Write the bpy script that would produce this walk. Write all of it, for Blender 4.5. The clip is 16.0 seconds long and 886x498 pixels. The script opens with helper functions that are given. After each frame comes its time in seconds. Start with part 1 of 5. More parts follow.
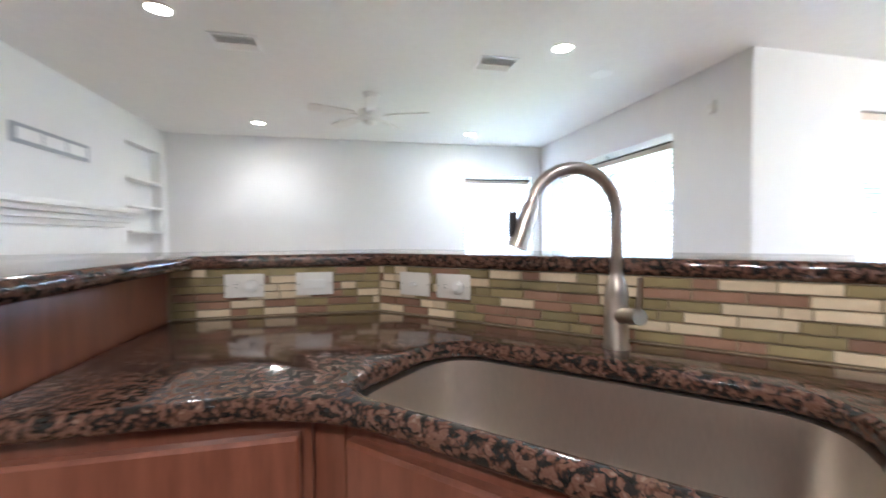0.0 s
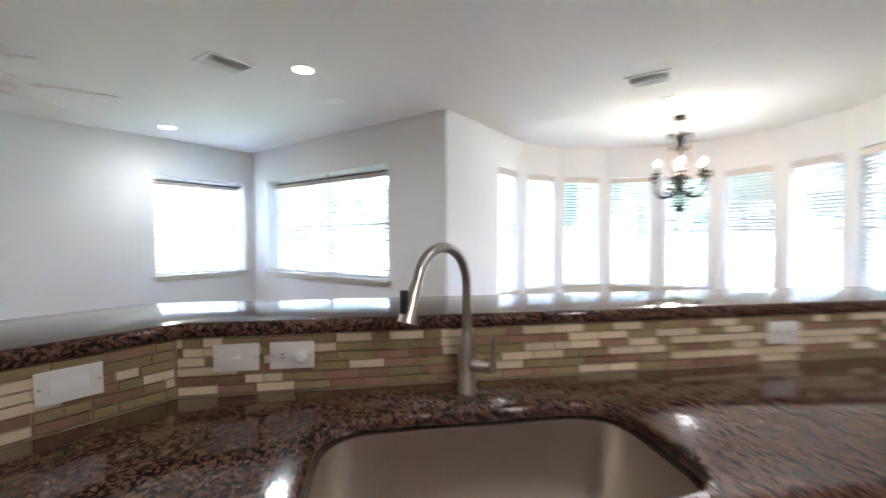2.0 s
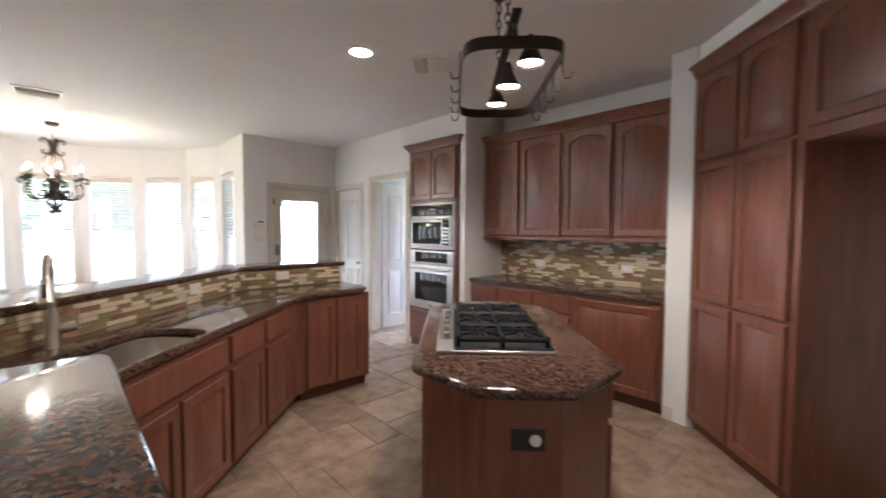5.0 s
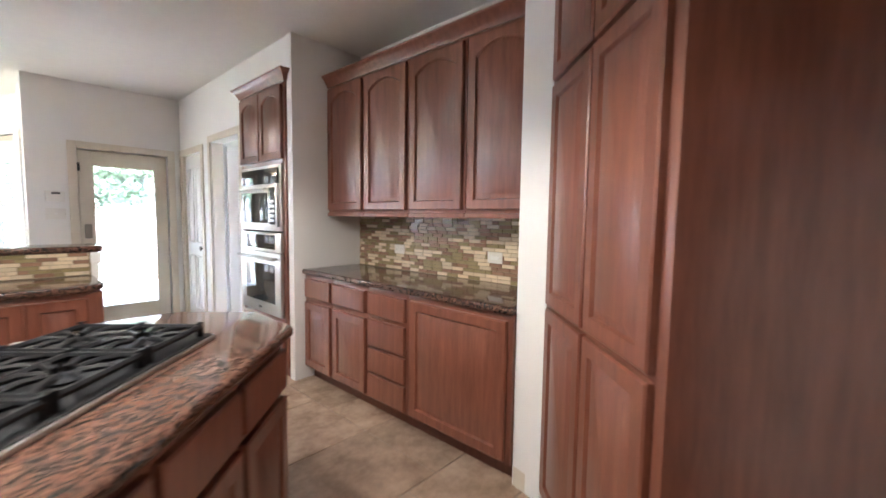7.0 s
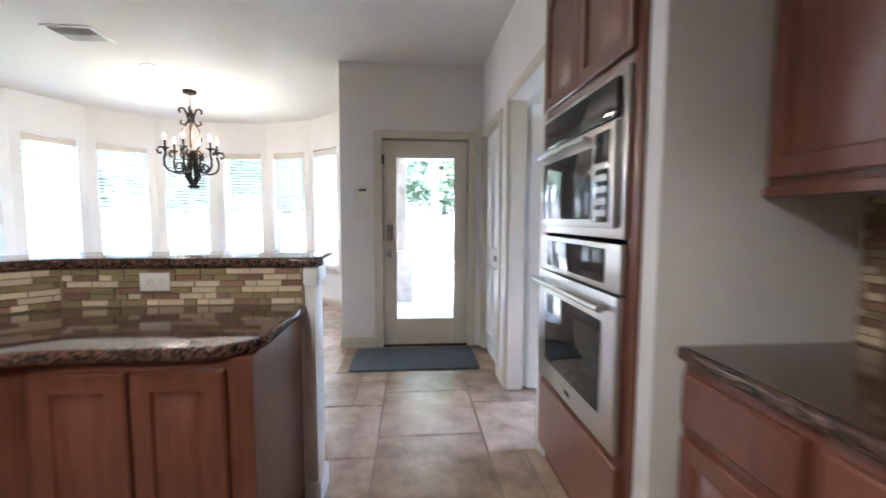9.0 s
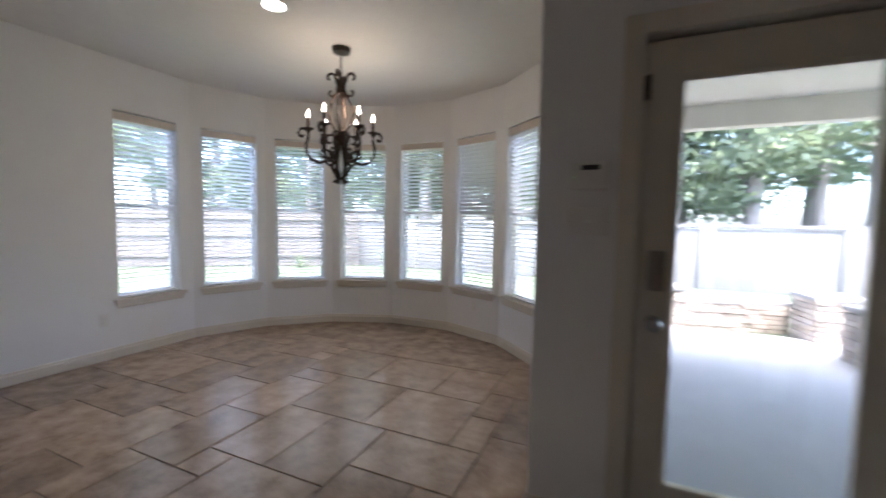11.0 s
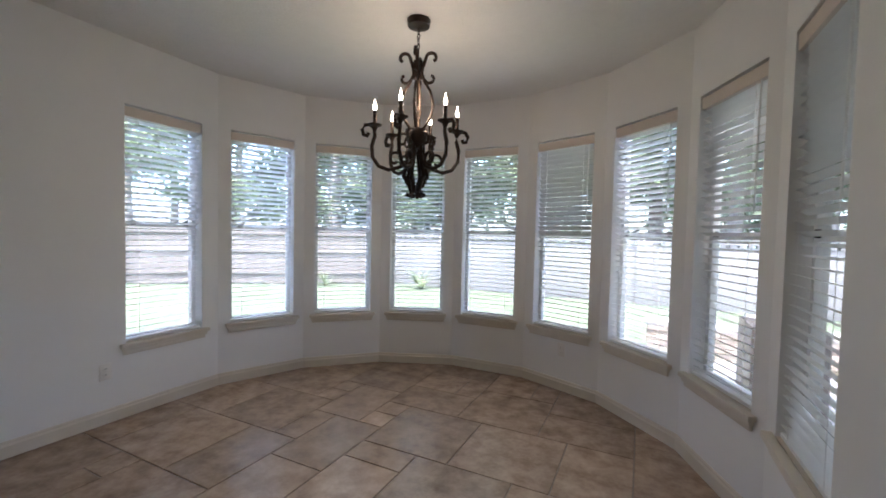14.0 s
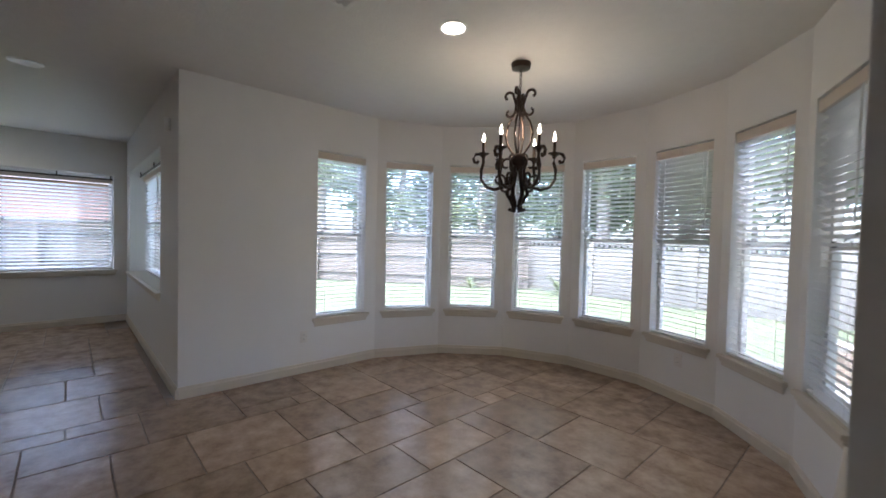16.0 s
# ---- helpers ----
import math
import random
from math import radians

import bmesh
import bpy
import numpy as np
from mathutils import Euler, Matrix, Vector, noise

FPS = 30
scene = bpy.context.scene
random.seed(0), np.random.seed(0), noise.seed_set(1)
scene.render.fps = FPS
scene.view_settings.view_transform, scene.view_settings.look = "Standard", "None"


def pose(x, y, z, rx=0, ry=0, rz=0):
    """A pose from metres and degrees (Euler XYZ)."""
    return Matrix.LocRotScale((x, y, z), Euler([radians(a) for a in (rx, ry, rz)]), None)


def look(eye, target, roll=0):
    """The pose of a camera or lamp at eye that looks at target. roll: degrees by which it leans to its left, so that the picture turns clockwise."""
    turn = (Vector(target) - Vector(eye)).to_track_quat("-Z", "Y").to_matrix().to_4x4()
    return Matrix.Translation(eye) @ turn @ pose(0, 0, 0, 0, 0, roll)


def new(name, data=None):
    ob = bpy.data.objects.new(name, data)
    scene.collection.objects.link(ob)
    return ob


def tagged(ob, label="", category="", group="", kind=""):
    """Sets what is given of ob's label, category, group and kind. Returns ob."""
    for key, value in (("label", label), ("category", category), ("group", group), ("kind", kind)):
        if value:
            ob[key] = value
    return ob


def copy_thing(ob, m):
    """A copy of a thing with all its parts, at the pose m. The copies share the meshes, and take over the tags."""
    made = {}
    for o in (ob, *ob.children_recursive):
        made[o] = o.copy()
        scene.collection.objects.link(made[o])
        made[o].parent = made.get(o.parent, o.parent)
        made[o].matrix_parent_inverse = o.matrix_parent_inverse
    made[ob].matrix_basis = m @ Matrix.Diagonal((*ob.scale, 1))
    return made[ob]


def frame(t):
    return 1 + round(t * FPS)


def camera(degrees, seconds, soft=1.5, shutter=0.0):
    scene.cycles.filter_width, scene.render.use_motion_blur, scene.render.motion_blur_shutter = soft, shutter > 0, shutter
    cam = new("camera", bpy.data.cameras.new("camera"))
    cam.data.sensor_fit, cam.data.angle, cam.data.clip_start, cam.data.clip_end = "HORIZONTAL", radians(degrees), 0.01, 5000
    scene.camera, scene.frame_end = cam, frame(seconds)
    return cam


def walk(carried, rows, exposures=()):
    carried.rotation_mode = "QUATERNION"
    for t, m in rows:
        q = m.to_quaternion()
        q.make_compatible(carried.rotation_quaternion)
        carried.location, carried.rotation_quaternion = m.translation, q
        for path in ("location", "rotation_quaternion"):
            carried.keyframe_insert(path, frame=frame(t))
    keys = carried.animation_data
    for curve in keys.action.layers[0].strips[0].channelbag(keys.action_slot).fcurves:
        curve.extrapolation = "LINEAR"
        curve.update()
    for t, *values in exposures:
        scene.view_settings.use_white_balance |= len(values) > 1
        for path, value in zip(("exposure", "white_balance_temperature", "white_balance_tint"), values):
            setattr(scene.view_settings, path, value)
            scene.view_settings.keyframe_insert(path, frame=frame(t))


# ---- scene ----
cam = camera(94.8, 16.0, soft=1.6, shutter=0.6)
PATH = [
    (0, (0.683, 0.412, 1.168), (-1.269, 0.842, 1.108), -0.5),
    (0.5, (0.643, 0.371, 1.144), (-1.19, 1.17, 1.085), -0.7),
    (0.8, (0.64, 0.357, 1.15), (-1.167, 1.211, 1.084), -0.8),
    (1, (0.624, 0.366, 1.179), (-1.159, 1.27, 1.107), -0.8),
    (1.5, (0.527, 0.323, 1.262), (-1.152, 1.408, 1.187), -0.3),
    (2, (0.482, 0.047, 1.343), (-0.694, 1.664, 1.283), -0.2),
    (2.5, (0.489, -0.269, 1.331), (-0.259, 1.585, 1.266), -0.2),
    (3, (0.449, -0.555, 1.361), (0.202, 1.428, 1.295), -0.1),
    (3.5, (0.385, -0.901, 1.419), (0.708, 1.072, 1.353), -0.1),
    (4, (0.196, -1.169, 1.439), (0.919, 0.694, 1.371), 0.2),
    (4.5, (-0.037, -1.348, 1.45), (1.092, 0.302, 1.372), 0.4),
    (5, (-0.095, -1.458, 1.436), (1.279, -0.008, 1.346), 0.3),
    (5.2, (-0.097, -1.493, 1.444), (1.356, -0.122, 1.346), 0.3),
    (5.9, (0.22, -1.62, 1.42), (1.75, -0.36, 1.31), 0.3),
    (6.6, (1.05, -1.52, 1.36), (2.56, -0.22, 1.22), 0.4),
    (7.3, (1.731, -1.204, 1.306), (3.147, 0.2, 1.152), 0.8),
    (7.5, (1.679, -0.928, 1.272), (3.024, 0.545, 1.12), 0.5),
    (8, (2.027, -0.51, 1.268), (2.922, 1.272, 1.114), 0.6),
    (8.5, (2.305, -0.024, 1.259), (2.843, 1.896, 1.106), 0.4),
    (8.7, (2.375, 0.184, 1.269), (2.73, 2.146, 1.116), 0.2),
    (9.4, (2.47, 0.98, 1.29), (2.5, 2.97, 1.14), 0.5),
    (10.1, (2.44, 1.84, 1.31), (2.22, 3.81, 1.17), 0.9),
    (10.8, (2.254, 2.568, 1.32), (1.597, 4.451, 1.179), 1.3),
    (11, (2.132, 2.742, 1.32), (1.32, 4.565, 1.185), 1.0),
    (11.5, (1.894, 3.074, 1.313), (0.807, 4.747, 1.182), 1.2),
    (12, (1.709, 3.249, 1.35), (0.483, 4.826, 1.243), 1.3),
    (12.5, (1.578, 3.363, 1.38), (0.319, 4.914, 1.275), 1.4),
    (13, (1.382, 3.36, 1.375), (0.152, 4.934, 1.281), 1.7),
    (13.5, (1.235, 3.316, 1.39), (0.207, 5.03, 1.315), 1.6),
    (14, (1.221, 3.299, 1.398), (0.347, 5.096, 1.324), 1.3),
    (14.5, (1.223, 3.297, 1.402), (0.377, 5.108, 1.323), 1.3),
    (15, (1.367, 3.288, 1.352), (0.433, 5.055, 1.291), 0.8),
    (15.5, (1.618, 3.185, 1.343), (0.203, 4.596, 1.275), 1.3),
    (16, (1.825, 3.058, 1.424), (0.355, 4.412, 1.363), 1.4),
]
EXPOSURES = [(0, 6.6, 5250, 9), (1.5, 6.2, 5300, 9), (2.5, 5.87, 5400, 10), (5.2, 6.2, 5700, 11), (7.3, 6.85, 5500, 9), (8.7, 6.38, 5350, 9), (10.8, 4.15, 5700, 12), (16, 3.92, 5750, 11)]
walk(cam, [(t, look(eye, target, roll)) for t, eye, target, roll in PATH], EXPOSURES)

# ---- light ----
world = bpy.data.worlds.new("world")
scene.world = world
world.use_nodes = True
wn = world.node_tree
sky = wn.nodes.new("ShaderNodeTexSky")
sky.sky_type = 'NISHITA'
sky.sun_disc = False
sky.sun_elevation = radians(70)
sky.sun_rotation = radians(150)
sky.dust_density = 4.0
sky.air_density = 0.8
wn.links.new(sky.outputs[0], wn.nodes["Background"].inputs[0])
wn.nodes["Background"].inputs[1].default_value = 0.15
sun = new("sun", bpy.data.lights.new("sun", 'SUN'))
sun.data.energy = 0.5
sun.data.angle = radians(12)
sun.data.color = (1, 0.95, 0.88)
sun.matrix_world = look((3, -5, 16), (0, 0, 0))


# ---- materials ----
def mat(name, color, rough=0.5, metal=0.0, vary=0.0, scale=6.0, bump=0.0, bscale=80.0, stretch=(1, 1, 1), color2=None, spec=0.5, rnd=0.0, spread=False):
    m = bpy.data.materials.new(name)
    m.use_nodes = True
    nt = m.node_tree
    b = nt.nodes["Principled BSDF"]
    b.inputs["Roughness"].default_value = rough
    b.inputs["Metallic"].default_value = metal
    b.inputs["Specular IOR Level"].default_value = spec
    b.inputs["Base Color"].default_value = (*color, 1)
    tc = nt.nodes.new("ShaderNodeTexCoord")
    mp = nt.nodes.new("ShaderNodeMapping")
    mp.inputs["Scale"].default_value = stretch
    if spread:
        geo = nt.nodes.new("ShaderNodeNewGeometry")
        nt.links.new(geo.outputs["Position"], mp.inputs["Vector"])
    else:
        nt.links.new(tc.outputs["Object"], mp.inputs["Vector"])
    if vary or color2:
        n = nt.nodes.new("ShaderNodeTexNoise")
        n.inputs["Scale"].default_value = scale
        n.inputs["Detail"].default_value = 6
        n.inputs["Roughness"].default_value = 0.65
        nt.links.new(mp.outputs[0], n.inputs["Vector"])
        r = nt.nodes.new("ShaderNodeValToRGB")
        r.color_ramp.elements[0].position, r.color_ramp.elements[1].position = 0.3, 0.7
        c2 = color2 or tuple(c * (1 + vary) for c in color)
        c1 = color if color2 else tuple(c * (1 - vary) for c in color)
        r.color_ramp.elements[0].color = (*c1, 1)
        r.color_ramp.elements[1].color = (*c2, 1)
        nt.links.new(n.outputs["Fac"], r.inputs[0])
        out = r.outputs[0]
        if rnd:
            oi = nt.nodes.new("ShaderNodeObjectInfo")
            mr = nt.nodes.new("ShaderNodeMapRange")
            mr.inputs["To Min"].default_value, mr.inputs["To Max"].default_value = 1 - rnd, 1 + rnd
            nt.links.new(oi.outputs["Random"], mr.inputs["Value"])
            mx = nt.nodes.new("ShaderNodeVectorMath")
            mx.operation = 'SCALE'
            nt.links.new(out, mx.inputs[0])
            nt.links.new(mr.outputs[0], mx.inputs["Scale"])
            out = mx.outputs[0]
        nt.links.new(out, b.inputs["Base Color"])
        rr = nt.nodes.new("ShaderNodeMapRange")
        rr.inputs["To Min"].default_value, rr.inputs["To Max"].default_value = rough * 0.85, min(1, rough * 1.15)
        nt.links.new(n.outputs["Fac"], rr.inputs["Value"])
        nt.links.new(rr.outputs[0], b.inputs["Roughness"])
    if bump:
        n2 = nt.nodes.new("ShaderNodeTexNoise")
        n2.inputs["Scale"].default_value = bscale
        n2.inputs["Detail"].default_value = 4
        nt.links.new(mp.outputs[0], n2.inputs["Vector"])
        bp = nt.nodes.new("ShaderNodeBump")
        bp.inputs["Strength"].default_value = bump
        bp.inputs["Distance"].default_value = 0.01
        nt.links.new(n2.outputs["Fac"], bp.inputs["Height"])
        nt.links.new(bp.outputs[0], b.inputs["Normal"])
    return m


def granite_mat():
    m = mat("granite", (0.1, 0.05, 0.03), 0.09)
    nt = m.node_tree
    b = nt.nodes["Principled BSDF"]
    tc = nt.nodes.new("ShaderNodeTexCoord")
    warp = nt.nodes.new("ShaderNodeTexNoise")
    warp.inputs["Scale"].default_value = 40
    add = nt.nodes.new("ShaderNodeMixRGB")
    add.blend_type = 'ADD'
    add.inputs[0].default_value = 0.03
    nt.links.new(tc.outputs["Object"], warp.inputs["Vector"])
    nt.links.new(tc.outputs["Object"], add.inputs[1])
    nt.links.new(warp.outputs["Color"], add.inputs[2])
    v = nt.nodes.new("ShaderNodeTexVoronoi")
    v.inputs["Scale"].default_value = 110
    nt.links.new(add.outputs[0], v.inputs["Vector"])
    sep = nt.nodes.new("ShaderNodeSeparateColor")
    nt.links.new(v.outputs["Color"], sep.inputs[0])
    big = nt.nodes.new("ShaderNodeTexNoise")
    big.inputs["Scale"].default_value = 90
    big.inputs["Detail"].default_value = 5
    nt.links.new(tc.outputs["Object"], big.inputs["Vector"])
    mixf = nt.nodes.new("ShaderNodeMath")
    mixf.operation = 'MULTIPLY_ADD'
    mixf.inputs[1].default_value = 0.34
    nt.links.new(sep.outputs[0], mixf.inputs[0])
    sc = nt.nodes.new("ShaderNodeMath")
    sc.operation = 'MULTIPLY'
    sc.inputs[1].default_value = 0.6
    nt.links.new(big.outputs["Fac"], sc.inputs[0])
    nt.links.new(sc.outputs[0], mixf.inputs[2])
    r = nt.nodes.new("ShaderNodeValToRGB")
    cr = r.color_ramp
    cr.interpolation = 'LINEAR'
    cr.elements[0].position, cr.elements[0].color = 0.30, (0.013, 0.014, 0.013, 1)
    cr.elements[1].position, cr.elements[1].color = 0.78, (0.22, 0.15, 0.113, 1)
    for p, c in ((0.42, (0.024, 0.019, 0.018)), (0.49, (0.09, 0.041, 0.027)), (0.58, (0.155, 0.084, 0.059)), (0.68, (0.13, 0.062, 0.042))):
        e = cr.elements.new(p)
        e.color = (*c, 1)
    ring = nt.nodes.new("ShaderNodeMath")
    ring.operation = 'MULTIPLY_ADD'
    ring.inputs[1].default_value = -0.3
    nt.links.new(v.outputs["Distance"], ring.inputs[0])
    off = nt.nodes.new("ShaderNodeMath")
    off.inputs[1].default_value = 0.17
    nt.links.new(mixf.outputs[0], off.inputs[0])
    nt.links.new(off.outputs[0], ring.inputs[2])
    nt.links.new(ring.outputs[0], r.inputs[0])
    nt.links.new(r.outputs[0], b.inputs["Base Color"])
    return m


def glass_mat(name, tint=(1, 1, 1)):
    m = bpy.data.materials.new(name)
    m.use_nodes = True
    nt = m.node_tree
    nt.nodes.remove(nt.nodes["Principled BSDF"])
    tr = nt.nodes.new("ShaderNodeBsdfTransparent")
    tr.inputs[0].default_value = (*tint, 1)
    gl = nt.nodes.new("ShaderNodeBsdfGlossy")
    gl.inputs["Roughness"].default_value = 0.02
    lw = nt.nodes.new("ShaderNodeLayerWeight")
    pw = nt.nodes.new("ShaderNodeMath")
    pw.operation = 'POWER'
    pw.inputs[1].default_value = 4
    nt.links.new(lw.outputs["Facing"], pw.inputs[0])
    fr = nt.nodes.new("ShaderNodeMath")
    fr.operation = 'MULTIPLY_ADD'
    fr.inputs[1].default_value, fr.inputs[2].default_value = 0.5, 0.03
    nt.links.new(pw.outputs[0], fr.inputs[0])
    mx = nt.nodes.new("ShaderNodeMixShader")
    nt.links.new(fr.outputs[0], mx.inputs[0])
    nt.links.new(tr.outputs[0], mx.inputs[1])
    nt.links.new(gl.outputs[0], mx.inputs[2])
    nt.links.new(mx.outputs[0], nt.nodes["Material Output"].inputs[0])
    return m


def glow_mat(name, color, strength):
    m = bpy.data.materials.new(name)
    m.use_nodes = True
    b = m.node_tree.nodes["Principled BSDF"]
    b.inputs["Base Color"].default_value = (0.8, 0.8, 0.8, 1)
    b.inputs["Emission Color"].default_value = (*color, 1)
    b.inputs["Emission Strength"].default_value = strength
    return m


M_WALL = mat("wall_paint", (0.80, 0.785, 0.76), 0.7, vary=0.015, scale=3, bump=0.12, bscale=110)
M_CEIL = mat("ceiling_paint", (0.80, 0.785, 0.755), 0.9, vary=0.02, scale=14, bump=0.35, bscale=70)
M_TRIM = mat("trim_paint", (0.64, 0.575, 0.48), 0.4, vary=0.03, scale=5)
M_WHITE = mat("white_paint", (0.82, 0.81, 0.78), 0.35, vary=0.02, scale=8)
M_BLIND = mat("blind_slat", (0.83, 0.82, 0.79), 0.35, vary=0.02, scale=8)
M_VAL = mat("valance", (0.66, 0.57, 0.49), 0.45, vary=0.03, scale=8)
M_VINYL = mat("window_frame", (0.80, 0.80, 0.79), 0.4, vary=0.02, scale=8)
M_WOOD = mat("cherry_wood", (0.14, 0.046, 0.028), 0.34, color2=(0.235, 0.087, 0.052), scale=5, stretch=(6, 6, 0.7), bump=0.03, bscale=60, rnd=0.1)
for key, val in (("Coat Weight", 0.5), ("Coat Roughness", 0.22)):
    M_WOOD.node_tree.nodes["Principled BSDF"].inputs[key].default_value = val
# darkened copy of the cherry: toe recess shade put into the colour
M_WOOD_SHADE = mat("cherry_shadow", (0.10, 0.03, 0.018), 0.5, color2=(0.15, 0.05, 0.03), scale=5, stretch=(6, 6, 0.7))
M_GRAN = granite_mat()
M_STEEL = mat("brushed_steel", (0.56, 0.54, 0.52), 0.32, 1.0, vary=0.10, scale=30, stretch=(1, 1, 30), bump=0.02, bscale=200)
M_SINK = mat("sink_steel", (0.68, 0.62, 0.55), 0.37, 1.0, vary=0.08, scale=30, stretch=(20, 20, 1))
M_NICKEL = mat("brushed_nickel", (0.52, 0.47, 0.41), 0.3, 1.0, vary=0.05, scale=30)
M_BLACKG = mat("black_glass", (0.012, 0.012, 0.014), 0.05)
M_IRON = mat("cast_iron", (0.009, 0.009, 0.010), 0.5, vary=0.3, scale=30, spec=0.2)
M_BRONZE = mat("dark_bronze", (0.022, 0.014, 0.010), 0.42, 0.6, color2=(0.05, 0.03, 0.02), scale=25, bump=0.1, bscale=90)
M_FLOOR = mat("floor_tile", (0.225, 0.15, 0.102), 0.22, color2=(0.47, 0.348, 0.252), scale=6.5, bump=0.1, bscale=25, rnd=0.2, spread=True)
M_GROUT = mat("grout", (0.25, 0.20, 0.155), 0.9, vary=0.1, scale=30)
M_GROUT2 = mat("tile_grout", (0.31, 0.245, 0.155), 0.9, vary=0.1, scale=30)
M_T1 = mat("tile_cream", (0.66, 0.54, 0.37), 0.3, vary=0.07, scale=25, rnd=0.12)
M_T2 = mat("tile_olive", (0.28, 0.225, 0.115), 0.08, vary=0.10, scale=25, rnd=0.15)
M_T3 = mat("tile_brown", (0.28, 0.165, 0.11), 0.22, vary=0.10, scale=25, rnd=0.2)
M_PLATE = mat("switch_plate", (0.76, 0.73, 0.68), 0.35, vary=0.02)
M_DARK = mat("dark_plastic", (0.02, 0.018, 0.018), 0.4, vary=0.1)
M_DOOR = mat("door_paint", (0.66, 0.60, 0.50), 0.4, vary=0.03, scale=5)
M_MAT = mat("door_mat", (0.045, 0.055, 0.07), 0.95, color2=(0.10, 0.115, 0.135), scale=30, bump=0.6, bscale=200)
M_BRASS = mat("aged_lock", (0.30, 0.28, 0.25), 0.35, 0.9, vary=0.1)
M_GLASS = glass_mat("window_glass")
M_DISC = glow_mat("lamp_disc", (1, 0.88, 0.72), 1.6)
M_BULB = glow_mat("candle_bulb", (1, 0.82, 0.6), 2.5)


# ---- builders ----
def mesh_of(bm, name, material):
    bmesh.ops.recalc_face_normals(bm, faces=bm.faces)
    me = bpy.data.meshes.new(name)
    bm.to_mesh(me)
    bm.free()
    me.materials.append(material)
    return me


def shade(me, angle=40):
    me.polygons.foreach_set("use_smooth", [True] * len(me.polygons))
    me.set_sharp_from_angle(angle=radians(angle))
    return me


def part(name, bm, material, parent=None, label="", smooth=True):
    me = bm if isinstance(bm, bpy.types.Mesh) else mesh_of(bm, name, material)
    if smooth:
        shade(me)
    ob = new(name, me)
    if parent is not None:
        ob.parent = parent
    if label:
        ob["label"] = label
    return ob


def thing(name, m, label, category, group="", kind=""):
    ob = new(name)
    ob.empty_display_size = 0.1
    ob.matrix_world = m
    return tagged(ob, label, category, group, kind)


def box(bm, x0, y0, z0, x1, y1, z1, bev=0.0, m=None):
    r = bmesh.ops.create_cube(bm, size=1.0)
    vs = r["verts"]
    bmesh.ops.scale(bm, verts=vs, vec=(abs(x1 - x0), abs(y1 - y0), abs(z1 - z0)))
    bmesh.ops.translate(bm, verts=vs, vec=((x0 + x1) / 2, (y0 + y1) / 2, (z0 + z1) / 2))
    if m is not None:
        bmesh.ops.transform(bm, matrix=m, verts=vs)
    if bev:
        es = list({e for v in vs for e in v.link_edges})
        bmesh.ops.bevel(bm, geom=es, offset=bev, segments=2, profile=0.6, affect='EDGES')
    return bm


def bx(*a, **k):
    return box(bmesh.new(), *a, **k)


def cyl(bm, p0, p1, r0, r1=None, n=16):
    p0, p1 = Vector(p0), Vector(p1)
    q = (p1 - p0).to_track_quat('Z', 'Y').to_matrix().to_4x4()
    mm = Matrix.Translation((p0 + p1) / 2) @ q
    bmesh.ops.create_cone(bm, cap_ends=True, segments=n, radius1=r0, radius2=r0 if r1 is None else r1, depth=(p1 - p0).length, matrix=mm)
    return bm


def lathe(bm, prof, n=24, m=None):
    rings = []
    for r, z in prof:
        rings.append([bm.verts.new((max(r, 1e-4) * math.cos(2 * math.pi * k / n), max(r, 1e-4) * math.sin(2 * math.pi * k / n), z)) for k in range(n)])
    for a, b in zip(rings, rings[1:]):
        for k in range(n):
            bm.faces.new((a[k], a[(k + 1) % n], b[(k + 1) % n], b[k]))
    bm.faces.new(rings[0][::-1])
    bm.faces.new(rings[-1])
    if m is not None:
        bmesh.ops.transform(bm, matrix=m, verts=[v for r in rings for v in r])
    return bm


def tube(bm, pts, rad, n=8, closed=False):
    pts = [Vector(p) for p in pts]
    k = len(pts)
    rings = []
    up = Vector((0.13, 0.21, 0.97)).normalized()
    for i, p in enumerate(pts):
        a = pts[(i - 1) % k] if closed or i else p
        b = pts[(i + 1) % k] if closed or i < k - 1 else p
        t = (b - a).normalized()
        s = t.cross(up)
        if s.length < 1e-3:
            s = t.cross(Vector((1, 0, 0)))
        s.normalize()
        w = s.cross(t).normalized()
        r = rad(i / max(1, k - 1)) if callable(rad) else rad
        rings.append([bm.verts.new(p + s * r * math.cos(2 * math.pi * j / n) + w * r * math.sin(2 * math.pi * j / n)) for j in range(n)])
    rng = range(k) if closed else range(k - 1)
    for i in rng:
        a, b = rings[i], rings[(i + 1) % k]
        for j in range(n):
            bm.faces.new((a[j], a[(j + 1) % n], b[(j + 1) % n], b[j]))
    if not closed:
        bm.faces.new(rings[0][::-1])
        bm.faces.new(rings[-1])
    return bm


